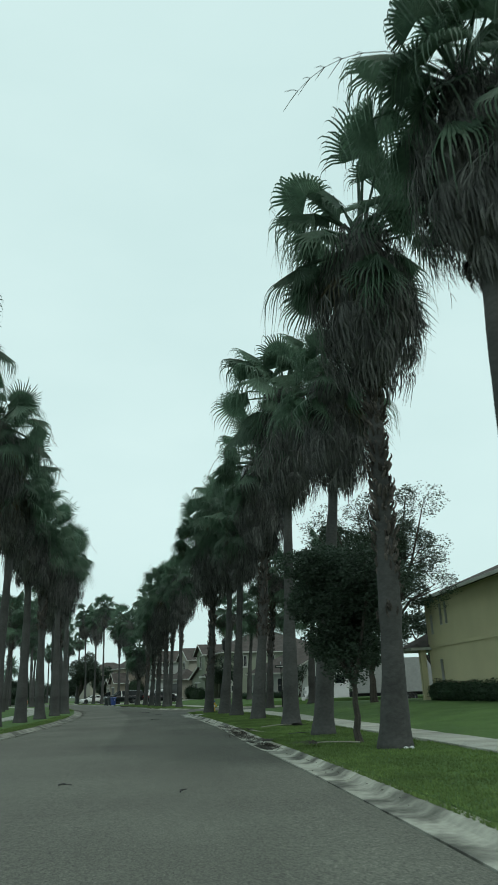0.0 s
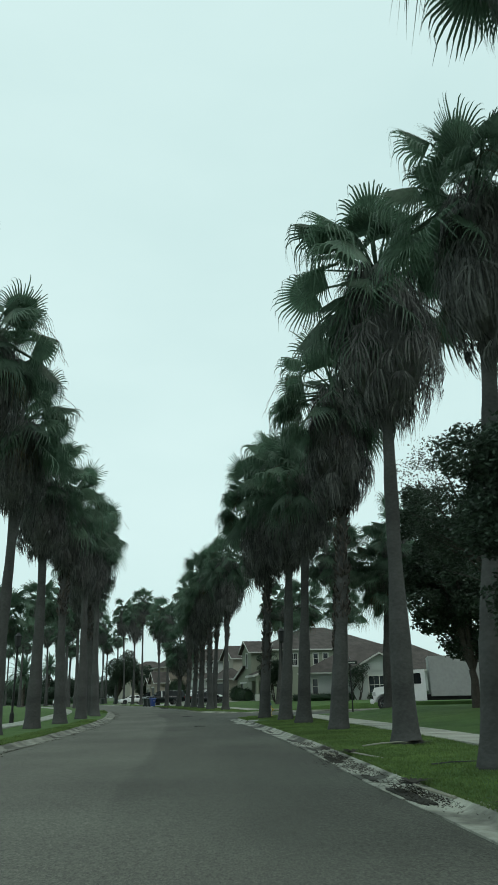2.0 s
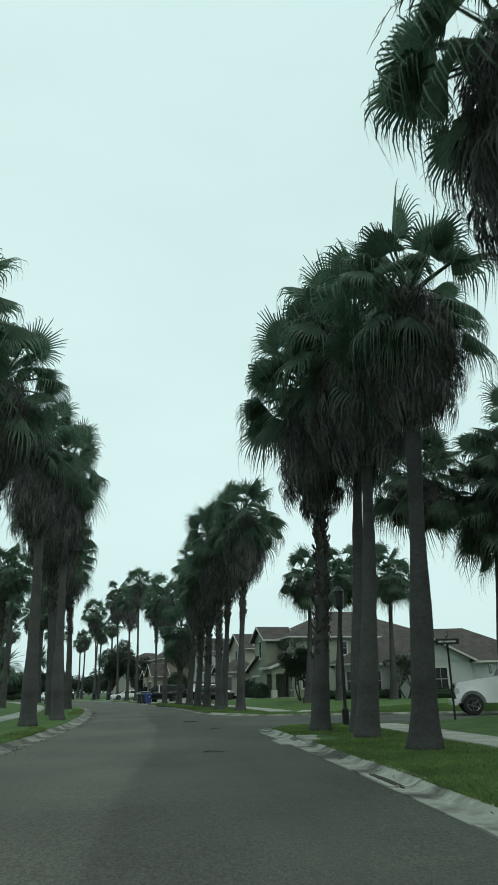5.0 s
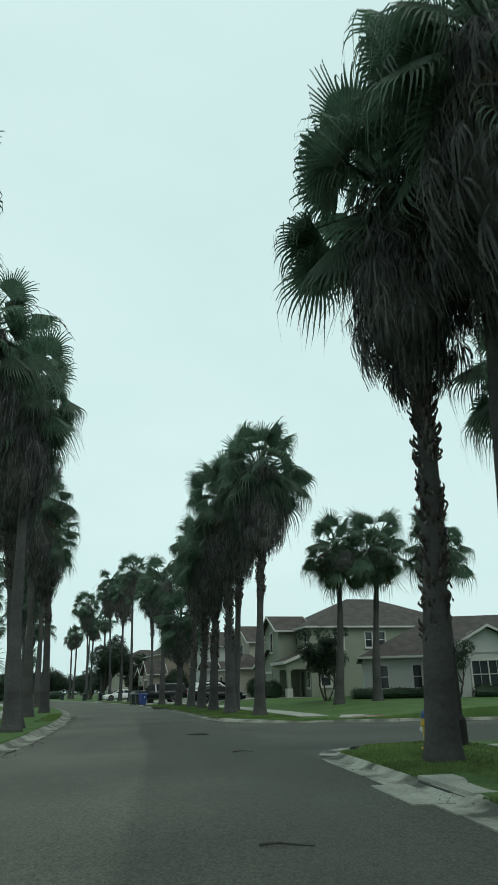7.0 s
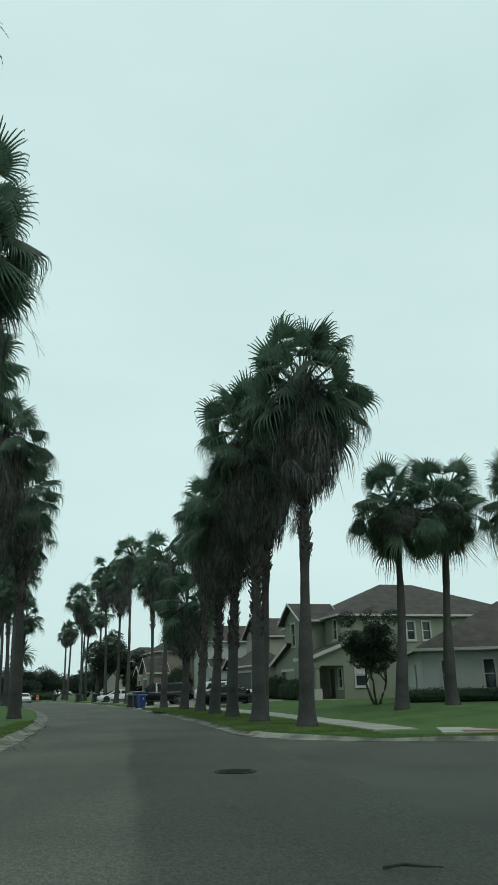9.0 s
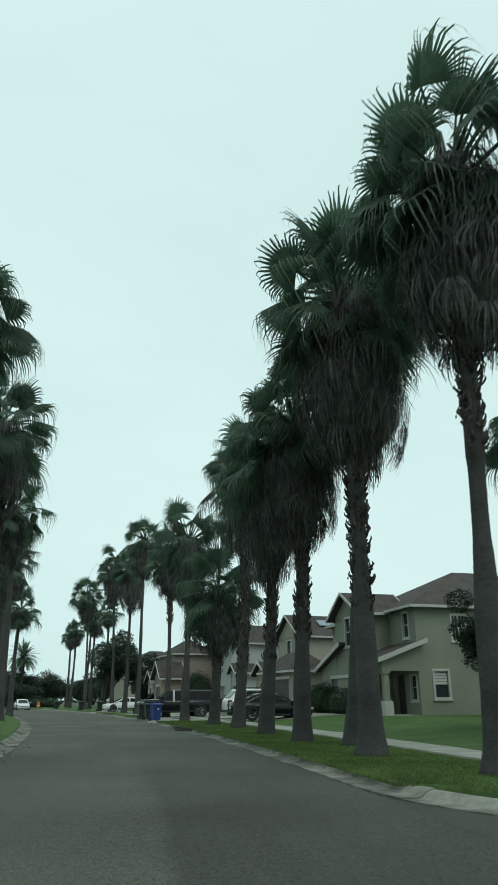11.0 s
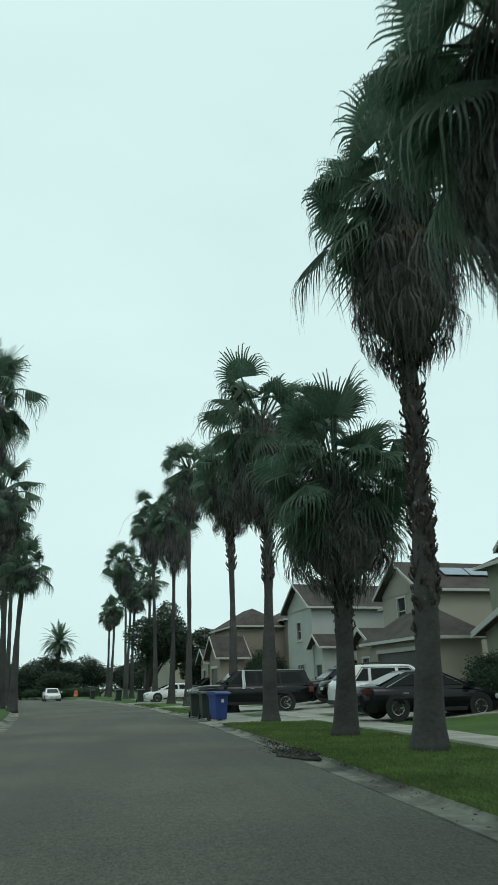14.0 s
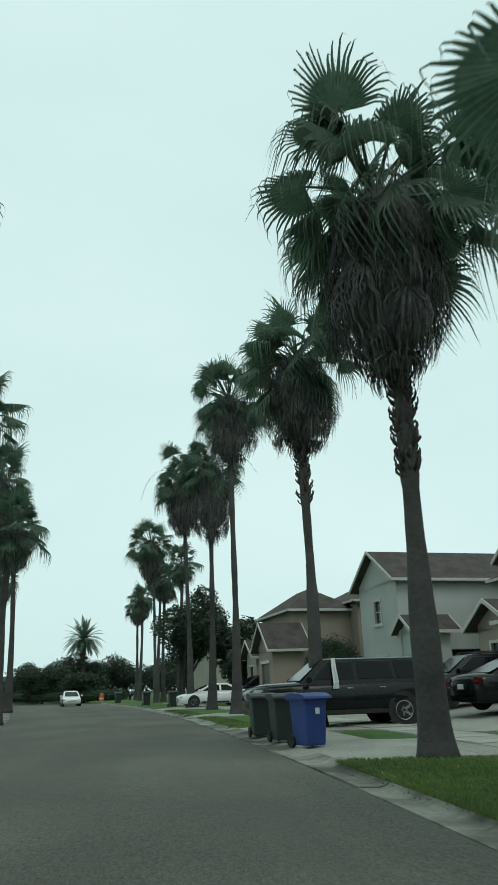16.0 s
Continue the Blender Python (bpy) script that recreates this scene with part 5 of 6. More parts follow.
def car(kind, m, paint, label, roof_rack=False):
    """A parked car: lofted body, cabin with glass, wheels, lamps, mirrors and handles. Nose towards +x."""
    c = CARS[kind]
    t = thing("car", m, label, "car")
    rings = []
    for x, lo, hi, hw in c["body"]:
        rings.append([(x, y * hw, z) for y, z in ((-0.86, lo), (-0.98, lo + 0.12), (-1.0, (lo + hi) / 2), (-0.97, hi - 0.12), (-0.86, hi - 0.02), (-0.4, hi + 0.03), (0.4, hi + 0.03), (0.86, hi - 0.02),
                                                  (0.97, hi - 0.12), (1.0, (lo + hi) / 2), (0.98, lo + 0.12), (0.86, lo))])
    part("body", quads(rings), paint, t, smooth=True)
    hw = max(b[3] for b in c["body"])
    (f0, f1), (t0, t1), zb, zr = c["foot"], c["top"], c["belt"], c["roof"]
    wb, wt = hw * 0.93, hw * 0.74
    base = [(f0, -wb * 0.9), (f0 - 0.25, -wb), (f1 + 0.25, -wb), (f1, -wb * 0.9), (f1, wb * 0.9), (f1 + 0.25, wb), (f0 - 0.25, wb), (f0, wb * 0.9)]
    top = [(t0, -wt * 0.9), (t0 - 0.2, -wt), (t1 + 0.2, -wt), (t1, -wt * 0.9), (t1, wt * 0.9), (t1 + 0.2, wt), (t0 - 0.2, wt), (t0, wt * 0.9)]
    mid, half = (t0 + t1) / 2, (t0 - t1) / 2
    rings = [[(x, y, zb - 0.05) for x, y in base], [(x, y, zr - 0.06) for x, y in top]]
    for k, lift in ((0.96, 0.018), (0.85, 0.045), (0.6, 0.062), (0.25, 0.068)):
        rings.append([(mid + (x - mid) * (1 - (1 - k) * 0.35), y * k, zr - 0.06 + lift * (1.15 - 0.5 * ((x - mid) / half) ** 2)) for x, y in top])
    cab = quads(rings)
    part("cabin", cab, paint, t)

    def glass(name, corners, lift):
        a, b, d, e = [Vector(p) for p in corners]
        n = (b - a).cross(e - a).normalized() * lift
        mid = (a + b + d + e) / 4
        pts = [p.lerp(mid, 0.06) for p in (a, b, d, e)]
        part(name, quads([[p + n for p in pts], [p - n * 1.5 for p in pts]]), M_CAR_GLASS, t)

    k0, k1 = 0.12, 0.86

    def side_at(x_foot, x_top, k, s):
        z = zb + (zr - 0.06 - zb) * k
        return (x_foot + (x_top - x_foot) * k, s * (wb + (wt - wb) * k), z)

    for s in (-1, 1):
        xs_f = [f0 - 0.32, *c["posts"], f1 + 0.38]
        xs_t = [t0 - 0.22, *[p * 0.95 for p in c["posts"]], t1 + 0.3]
        for i in range(len(xs_f) - 1):
            fa, fb, ta, tb = xs_f[i] - 0.04, xs_f[i + 1] + 0.04, xs_t[i] - 0.04, xs_t[i + 1] + 0.04
            glass("side_window", (side_at(fa, ta, k0, s), side_at(fb, tb, k0, s), side_at(fb, tb, k1, s), side_at(fa, ta, k1, s)), 0.012)
    front = [(f0 + (t0 - f0) * k + 0.0, y, zb + (zr - 0.06 - zb) * k) for k, y in ((0.1, -wb * 0.86), (0.1, wb * 0.86), (0.92, wt * 0.86), (0.92, -wt * 0.86))]
    glass("windscreen", front, 0.012)
    rear = [(f1 + (t1 - f1) * k, y, zb + (zr - 0.06 - zb) * k) for k, y in ((0.2, -wb * 0.84), (0.2, wb * 0.84), (0.9, wt * 0.84), (0.9, -wt * 0.84))]
    glass("rear_window", rear, 0.012)
    nose, tail = c["body"][1], c["body"][-2]
    for s in (-1, 1):
        part("headlight", box(nose[0] - 0.35, nose[0] + 0.03, s * nose[3] * 0.93 - 0.17, s * nose[3] * 0.93 + 0.06 if s > 0 else s * nose[3] * 0.93 + 0.17, nose[2] - 0.16, nose[2] - 0.01, bevel=0.03), M_CLEAR_LIGHT, t, "clear headlight")
        part("tail_light", box(tail[0] - 0.06, tail[0] + 0.22, s * tail[3] * 0.93 - 0.09, s * tail[3] * 0.93 + 0.09, tail[2] - (0.2 if kind == "sedan" else 0.36), tail[2] - 0.06, bevel=0.03), M_RED_LIGHT, t, "red tail light")
        part("window_line", tube([side_at(f0 - 0.3, t0 - 0.2, k, s) for k in (0.04, 0.9)] + [side_at(f1 + 0.36, t1 + 0.28, k, s) for k in (0.9, 0.04)], [0.012] * 4, 5), M_CHROME if kind == "sedan" else M_BLACK, t)
        part("mirror", box(f0 - 0.35, f0 - 0.18, s * (hw + 0.1) - 0.09, s * (hw + 0.1) + 0.09, zb + 0.02, zb + 0.17, bevel=0.03), paint, t)
        for p in (c["posts"][0] + 0.25, c["posts"][0] - 0.75):
            part("door_handle", box(p - 0.1, p + 0.1, s * hw * 0.985 - 0.02, s * hw * 0.985 + 0.02, zb - 0.17, zb - 0.13, bevel=0.008), M_CHROME, t, "bright door handle")
        part("sill_trim", box(c["axle"][1] + 0.5, c["axle"][0] - 0.5, s * hw - 0.03, s * hw + 0.012, c["body"][4][1] + 0.02, c["body"][4][1] + 0.14, bevel=0.01), M_BLACK, t)
        for a in c["axle"]:
            part("wheel_arch", lathe([(c["r"] + 0.07, -0.03), (c["r"] + 0.07, 0.012), (c["r"] - 0.05, 0.012), (c["r"] - 0.05, -0.03)], 24), M_BLACK, t, m=pose(a, s * (hw * 0.985), c["r"] + 0.02, -90 * s, 0, 0))
            wheel(t, a, s * (hw - 0.12), c["r"], 0.22, s)
        if roof_rack:
            part("roof_rail", tube([(t0 - 0.2, s * wt * 0.85, zr - 0.02), (t0 - 0.35, s * wt * 0.85, zr + 0.06), (t1 + 0.5, s * wt * 0.85, zr + 0.06), (t1 + 0.3, s * wt * 0.85, zr - 0.02)], [0.02] * 4, 6), M_BLACK, t)
    part("grille", box(nose[0] - 0.05, nose[0] + 0.06, -nose[3] * 0.55, nose[3] * 0.55, nose[1] + 0.18, nose[2] - 0.12, bevel=0.02), M_BLACK, t)
    part("bumper", box(tail[0] - 0.1, tail[0] + 0.25, -tail[3] * 0.95, tail[3] * 0.95, tail[1] + 0.02, tail[1] + 0.22, bevel=0.05), M_BLACK if kind != "sedan" else paint, t)
    part("plate", box(tail[0] - 0.115, tail[0] - 0.08, -0.16, 0.16, tail[2] - 0.36, tail[2] - 0.22), M_WHITE_MARK, t, "blank pale plate")
    return t


def parked(x, y, nose_to_street, lift=None):
    """A place in a driveway, square to the street."""
    turn = road_turn(y) + (180 if nose_to_street else 0)
    d = (x - kerb_right(y)) * 0.93
    return pose(x, y, (lawn_height(d) + 0.016) if lift is None else lift, 0, 0, turn)


car("suv", parked(-13.6, 105.7, False), M_CAR_WHITE, "white SUV parked nose to the house on the driveway", True)
car("sedan", parked(-12.8, 101.7, False), M_CAR_BLACK, "black sedan parked nose to the house on the driveway")
car("sedan", parked(-14.4, 113.2, False), M_CAR_GREY, "charcoal sedan parked nose to the house")
car("large", parked(-20.3, 111.9, True, lift=0.12), M_CAR_GREY, "large dark charcoal SUV parked facing the street")
# narrow, slightly wavy white strip just outside the SUV's side window
cloth = thing("cloth", parked(-20.3, 111.9, True, lift=0.12), "narrow white strip over the SUV's side window", "cloth")
bm = bmesh.new()
quads([[(0.28 + 0.13 * k / 4 * (1 + 0.3 * j / 5) + 0.01 * math.sin(j), 0.99 - 0.2 * max(0, (1.9 - 0.14 * j) - 1.22) / 0.7 + 0.02 * math.sin(k * 2.2) + 0.03 + o, 1.9 - 0.14 * j) for k in range(5)] for o in (0.0,) for j in range(7)], closed=False, bm=bm)
part("white_strip", bm, M_WHITE_MARK, cloth)
car("suv", parked(-15.8, 117.3, True), M_CAR_BLACK, "black SUV parked facing the street", True)
car("sedan", parked(-30.62, 138.33, True), M_CAR_WHITE, "white sedan parked in a driveway facing the street")
car("suv", parked(-27.82, 140.53, True), M_CAR_GREY, "dark SUV parked beside a white sedan")
car("sedan", pose(-51.12, 160.93, 0.02, 0, 0, -61), M_CAR_WHITE, "white sedan standing in the far lane of the street")


def box_truck(m):
    t = thing("box_truck", m, "white box truck with a long nose in the side street", "truck")
    part("cargo_box", box(-8.7, -2.15, -1.22, 1.22, 0.85, 3.5, bevel=0.03), M_TRUCK_BOX, t, "white cargo box, greyed in colour for shade")
    part("chassis", box(-9.0, 1.9, -0.5, 0.5, 0.6, 1.0, bevel=0.02), M_BLACK, t)
    cabp = [(-1.85, 0.6), (-0.35, 0.6), (-0.35, 1.75), (-0.7, 2.5), (-0.95, 2.62), (-1.85, 2.65)]
    part("cab", extrude_profile(cabp, -1.05, 1.05), M_CAR_WHITE, t)
    hood = [(-0.34, 0.55), (1.75, 0.55), (1.85, 1.1), (1.7, 1.5), (-0.34, 1.76)]
    part("hood", extrude_profile(hood, -0.8, 0.8), M_CAR_WHITE, t)
    part("grille", box(1.8, 1.86, -0.5, 0.5, 0.8, 1.42, bevel=0.02), M_BLACK, t, "dark grille opening")
    for k in range(4):
        part("grille_bar", box(1.84, 1.92, -0.48, 0.48, 0.87 + 0.14 * k, 0.93 + 0.14 * k, bevel=0.015), M_CHROME, t, "bright grille bar")
    part("bumper", box(1.75, 2.05, -1.1, 1.1, 0.45, 0.75, bevel=0.05), M_CAR_WHITE, t)
    part("windscreen", quads([[(-0.33, -0.92, 1.8), (-0.33, 0.92, 1.8), (-0.72, 0.88, 2.55), (-0.72, -0.88, 2.55)], [(-0.4, -0.92, 1.8), (-0.4, 0.92, 1.8), (-0.8, 0.88, 2.55), (-0.8, -0.88, 2.55)]]), M_CAR_GLASS, t)
    for s in (-1, 1):
        part("side_window", box(-1.55, -0.75, s * 1.05 - 0.012, s * 1.05 + 0.012, 1.7, 2.4, bevel=0.005), M_CAR_GLASS, t)
        part("headlight", box(1.6, 1.86, s * 0.68 - 0.14, s * 0.68 + 0.14, 0.95, 1.25, bevel=0.03), M_CLEAR_LIGHT, t)
        part("fender", quads([[(1.05 + 0.62 * math.cos(a), y, 0.5 + 0.62 * math.sin(a)) for a in [math.pi * k / 8 for k in range(9)]] + [] for y in (s * 0.78, s * 1.1)], closed=False), M_CAR_WHITE, t)
        part("mirror", box(-0.3, -0.18, s * 1.32 - 0.1, s * 1.32 + 0.1, 1.9, 2.4, bevel=0.02), M_CHROME, t)
        wheel(t, 1.05, s * 0.95, 0.48, 0.28, s)
        wheel(t, -6.8, s * 0.95, 0.48, 0.4, s)


box_truck(pose(5.7, 62.0, 0.01, 0, 0, 174))


# ---- bins, hydrant, signs and small things ----
def wheelie_bin(x, y, z, turn, mat, label):
    """A wheeled bin: tapered body with ribs, lid with hinge bar, axle and wheels."""
    t = thing("wheelie_bin", pose(x, y, z, 0, 0, turn), label, "bin", "bins at the kerb")
    rings = []
    for k, zz, g in ((0, 0.06, 0.0), (1, 0.1, 0.02), (2, 0.85, 0.06), (3, 0.95, 0.07), (4, 0.95, 0.1), (5, 1.0, 0.1)):
        a, b = 0.22 + g, 0.25 + g
        rings.append([(a * x1, b * y1 + 0.02 * zz, zz) for x1, y1 in ((-1, -0.9), (-0.9, -1), (0.9, -1), (1, -0.9), (1, 0.9), (0.9, 1), (-0.9, 1), (-1, 0.9))])
    part("body", quads(rings), mat, t)
    lid = [(-0.42, 0.985), (-0.4, 1.03), (-0.2, 1.09), (0.15, 1.1), (0.36, 1.06), (0.4, 0.985)]
    part("lid", quads([[(x1, yy, zz) for yy, zz in lid] for x1 in (-0.35, 0.35)]), mat, t)
    part("handle", tube([(-0.25, 0.42, 0.93), (-0.25, 0.5, 1.0), (0.25, 0.5, 1.0), (0.25, 0.42, 0.93)], [0.016] * 4, 6), M_BLACK, t)
    for s in (-1, 1):
        part("wheel", lathe([(0.06, -0.025), (0.13, -0.03), (0.13, 0.03), (0.06, 0.025)], 14), M_TYRE, t, m=pose(s * 0.27, 0.3, 0.13, 0, 90, 0))
    if mat is M_BIN_BLUE:
        part("mark", box(-0.05, 0.05, -0.352, -0.335, 0.68, 0.8), M_WHITE_MARK, t, "pale printed mark")


wheelie_bin(-20.5, 105.6, 0.045, 40, M_BIN_BLUE, "blue wheeled recycling bin with a pale mark at the kerb")
wheelie_bin(-21.3, 107.3, 0.04, 25, M_BIN_GREEN, "dark green wheeled bin beside a blue bin")
wheelie_bin(-22.15, 109.1, 0.04, 20, M_BIN_GREEN, "dark green wheeled bin next to another at the kerb")
wheelie_bin(-33.92, 139.93, 0.12, 28, M_BIN_GREEN, "dark wheeled bin alone at the kerb")
wheelie_bin(-38.22, 146.93, 0.12, 28, M_BIN_GREEN, "dark wheeled bin further along the kerb")
wheelie_bin(-47.12, 163.93, 0.1, 28, M_BIN_GREEN, "dark wheeled bin near the street's end")


def hydrant(x, y, z):
    t = thing("fire_hydrant", pose(x, y, z, 0, 0, 20), "yellow fire hydrant with a blue cap on the corner verge", "hydrant")
    part("barrel", lathe([(0.17, -0.05), (0.17, 0.04), (0.11, 0.06), (0.11, 0.42), (0.15, 0.44), (0.15, 0.49), (0.13, 0.5), (0.12, 0.58)], 16), M_HYDRANT, t)
    part("bonnet", lathe([(0.125, 0.58), (0.12, 0.66), (0.08, 0.73), (0.03, 0.75), (0.03, 0.8)], 16), M_HYDRANT_BLUE, t, "blue domed cap")
    for a in (0, 90, 180):
        part("outlet", lathe([(0.06, 0.09), (0.06, 0.17), (0.075, 0.17), (0.075, 0.22), (0.03, 0.24)], 12), M_HYDRANT if a == 90 else M_WHITE_MARK, t, m=pose(0, 0, 0.36, 90, 0, a))


hydrant(-3.0, 50.0, 0.13)


def road_sign(x, y, z, turn):
    t = thing("road_sign", pose(x, y, z, 0, 0, turn), "white bend sign above a small plate on a post", "sign")
    part("post", box(-0.03, 0.03, 0.0, 0.05, -0.1, 3.9, bevel=0.008), M_IRON, t)
    pl = part("plate", box(-0.45, 0.45, -0.03, -0.005, 2.7, 3.8, bevel=0.01), M_WHITE_MARK, t, "white sign plate")
    bm = bmesh.new()
    for s in (-0.2, 0.12):
        quads([[(s - 0.1, y1, 2.85), (s, y1, 2.85), (s + 0.14, y1, 3.3), (s + 0.04, y1, 3.3)] for y1 in (-0.036, -0.031)], bm=bm)
        quads([[(s + 0.04, y1, 3.3), (s + 0.14, y1, 3.3), (s, y1, 3.68), (s - 0.1, y1, 3.68)] for y1 in (-0.036, -0.031)], bm=bm)
    part("arrow_marks", bm, M_BLACK, pl, "black bend marks")
    part("small_plate", box(-0.25, 0.25, -0.03, -0.005, 1.9, 2.4, bevel=0.01), M_WHITE_MARK, t)


road_sign(-63.62, 193.93, 0.0, 22)


def name_sign(x, y, z, turn):
    """A street name post: thin pole with two crossed blades, their lettering as plain bars."""
    t = thing("street_name_sign", pose(x, y, z, 0, 0, turn), "dark street name post with two crossed green blades", "sign")
    part("post", lathe([(0.04, -0.1), (0.035, 2.55), (0.05, 2.56), (0.05, 2.62)], 8), M_IRON, t)
    for k, (turn_blade, h) in enumerate(((0, 2.62), (90, 2.86))):
        blade = part("blade", box(-0.42, 0.42, -0.012, 0.012, h, h + 0.2, bevel=0.006), M_BIN_GREEN, t, "dark green name blade", m=pose(0, 0, 0, 0, 0, turn_blade))
        part("bar", box(-0.3, 0.3, -0.016, 0.016, h + 0.07, h + 0.13), M_WHITE_MARK, blade, "pale bar of lettering")


name_sign(1.65, 51.3, 0.16, -6)


def barrel(x, y):
    t = thing("traffic_barrel", pose(x, y, 0.1), "orange traffic barrel with pale bands at the kerb", "barrel")
    part("drum", lathe([(0.32, 0.0), (0.3, 0.1), (0.29, 0.5), (0.26, 0.52), (0.25, 0.95), (0.1, 1.0)], 16), M_ORANGE, t)
    part("base", lathe([(0.42, 0.0), (0.4, 0.08), (0.3, 0.1)], 16), M_BLACK, t)
    part("band", lathe([(0.30, 0.3), (0.30, 0.42), (0.28, 0.42)], 16), M_WHITE_MARK, t)


barrel(-57.12, 183.93)


def street_lamp(x, y, z, h):
    t = thing("street_lamp", pose(x, y, z), "slim dark post lamp with a lantern head", "street lamp")
    part("post", lathe([(0.12, -0.1), (0.12, 0.5), (0.06, 0.6), (0.045, h - 0.7)], 10), M_IRON, t)
    part("lantern", lathe([(0.08, h - 0.7), (0.16, h - 0.6), (0.2, h - 0.1), (0.22, h - 0.05), (0.05, h + 0.15)], 8), M_BLACK, t)


street_lamp(-2.2, 50.7, 0.14, 4.6)
street_lamp(-22.12, 79.43, 0.14, 4.6)
street_lamp(-16.86, 48.48, 0.14, 4.6)


# ---- grass, litter and street details ----
def stuff(name, verts, faces, mat, label, category):
    me = bpy.data.meshes.new(name)
    me.from_pydata(verts, [], faces)
    me.materials.append(mat)
    return tagged(new(name, me), label, category, kind="stuff")


def blades(name, spots, height, seed, mat, label, category):
    """Bent grass blades, one narrow triangle each, standing at the spots."""
    rng = random.Random(seed)
    verts, faces = [], []
    for x, y, z in spots:
        a, h = rng.uniform(0, 6.283), height * rng.uniform(0.5, 1.3)
        w, lean = 0.006 + 0.012 * rng.random(), h * rng.uniform(0.1, 0.8)
        c, s = math.cos(a), math.sin(a)
        k = len(verts)
        verts += [(x - s * w, y + c * w, z - 0.01), (x + s * w, y - c * w, z - 0.01), (x + c * lean, y + s * lean, z + h)]
        faces.append((k, k + 1, k + 2))
    return stuff(name, verts, faces, mat, label, category)


def verge_spots(edge, side, y0, y1, per_metre, d0, d1, power, seed):
    rng = random.Random(seed)
    out = []
    for _ in range(int((y1 - y0) * per_metre)):
        y = rng.uniform(y0, y1)
        d = d0 + (d1 - d0) * rng.random() ** power
        x = edge(y) + side * d * 1.03
        if y < 60 and y > side_near(x) - KERB - corner(d, 1.9) - 0.05 or 60 < y < 75 and y < side_far(x) + KERB + corner(d) + 0.05:
            continue
        if 43.8 < y < 46.0 and d < 0.85 or side > 0 and paved(d, y):
            continue
        out.append((x, y, lawn_z(max(d, 0.23), x, y) + (0 if d > 0.23 else -0.02)))
    return out


blades("verge_grass", verge_spots(kerb_right, 1, 4, 52.4, 2600, 0.13, 3.15, 1.35, 1), 0.036, 2, M_BLADE, "short green grass blades over the kerb's edge", "grass")
blades("verge_grass", verge_spots(kerb_right, 1, 65.5, 102.2, 2900, 0.02, 3.1, 1.5, 3), 0.042, 4, M_BLADE, "uneven green grass creeping over the kerb", "grass")
blades("verge_grass", verge_spots(kerb_right, 1, 113.7, 133, 400, 0.12, 1.0, 2.0, 5), 0.06, 6, M_BLADE, "short green grass blades beside the driveway", "grass")
blades("verge_grass", verge_spots(kerb_left, -1, 14, 80, 350, 0.55, 1.4, 2.0, 7), 0.06, 8, M_BLADE, "green grass blades on the far verge", "grass")


def litter(name, places, seed, label):
    """Fallen palm shreds and leaves, lying in loose heaps."""
    rng = random.Random(seed)
    verts, faces = [], []
    for x, y, z, rx, ry, count, big in places:
        t = radians(road_turn(y))
        for _ in range(count):
            u, v = rng.gauss(0, 0.5), rng.gauss(0, 0.5)
            px, py = x + u * rx * math.cos(t) - v * ry * math.sin(t), y + u * rx * math.sin(t) + v * ry * math.cos(t)
            a, l, w = rng.uniform(0, 6.283), big * rng.uniform(0.4, 1.3), big * rng.uniform(0.08, 0.3)
            c, s = math.cos(a), math.sin(a)
            h = z + rng.uniform(0.004, 0.03)
            k = len(verts)
            verts += [(px - c * l, py - s * l, h), (px - s * w, py + c * w, h + 0.012), (px + c * l, py + s * l, h + rng.uniform(0, 0.03)), (px + s * w, py - c * w, h)]
            faces.append((k, k + 1, k + 2, k + 3))
    return stuff(name, verts, faces, M_DEBRIS, label, "leaf litter")


rng = random.Random(8)
heaps = []
for _ in range(26):
    y = rng.uniform(9, 48)
    heaps.append((kerb_right(y) - GUTTER + rng.uniform(0.2, 0.42), y, 0.03, 0.2, rng.uniform(0.5, 1.6), rng.randint(3, 10), 0.022))
heaps += [(kerb_right(22.3) - 0.12, 22.3, 0.04, 0.35, 1.2, 420, 0.02), (kerb_right(23.6) - 0.35, 23.6, 0.03, 0.4, 0.8, 160, 0.02), (kerb_right(29.0) - 0.1, 29.0, 0.04, 0.3, 1.1, 260, 0.02), (kerb_right(19.2) - 0.05, 19.2, 0.03, 0.3, 1.3, 700, 0.022), (kerb_right(25.0) - 0.1, 25.0, 0.04, 0.3, 1.5, 700, 0.024)]
litter("leaf_litter", heaps, 9, "dark fallen leaves and palm shreds in the gutter")
heaps = []
for _ in range(34):
    y = rng.uniform(71, 101)
    heaps.append((kerb_right(y) - GUTTER + rng.uniform(0.15, 0.5), y, 0.035, 0.22, rng.uniform(0.5, 1.8), rng.randint(4, 14), 0.022))
heaps += [(-16.3, 91.9, 0.05, 0.55, 1.6, 900, 0.022), (kerb_right(93.9) - 0.15, 93.9, 0.04, 0.3, 1.2, 400, 0.02)]
litter("leaf_litter", heaps, 10, "dark leaf litter and soil along the kerb")
litter("leaf_litter", [(kerb_left(y) + 0.15, y, 0.02, 0.3, 1.6, 30, 0.04) for y in range(16, 80, 3)], 11, "dark leaf litter along the far kerb")


def fallen(x, y, z, turn, length, label):
    """A dry palm stalk lying on the ground."""
    t = thing("palm_stalk", pose(x, y, z, 0, 0, turn), label, "palm stalk", "fallen stalks")
    part("stalk", tube([(-length / 2, 0, 0.015), (-length * 0.15, 0.03, 0.03), (length * 0.2, -0.02, 0.03), (length / 2, 0.05, 0.012)], [0.014, 0.012, 0.01, 0.005], 6), M_SKIRT, t)


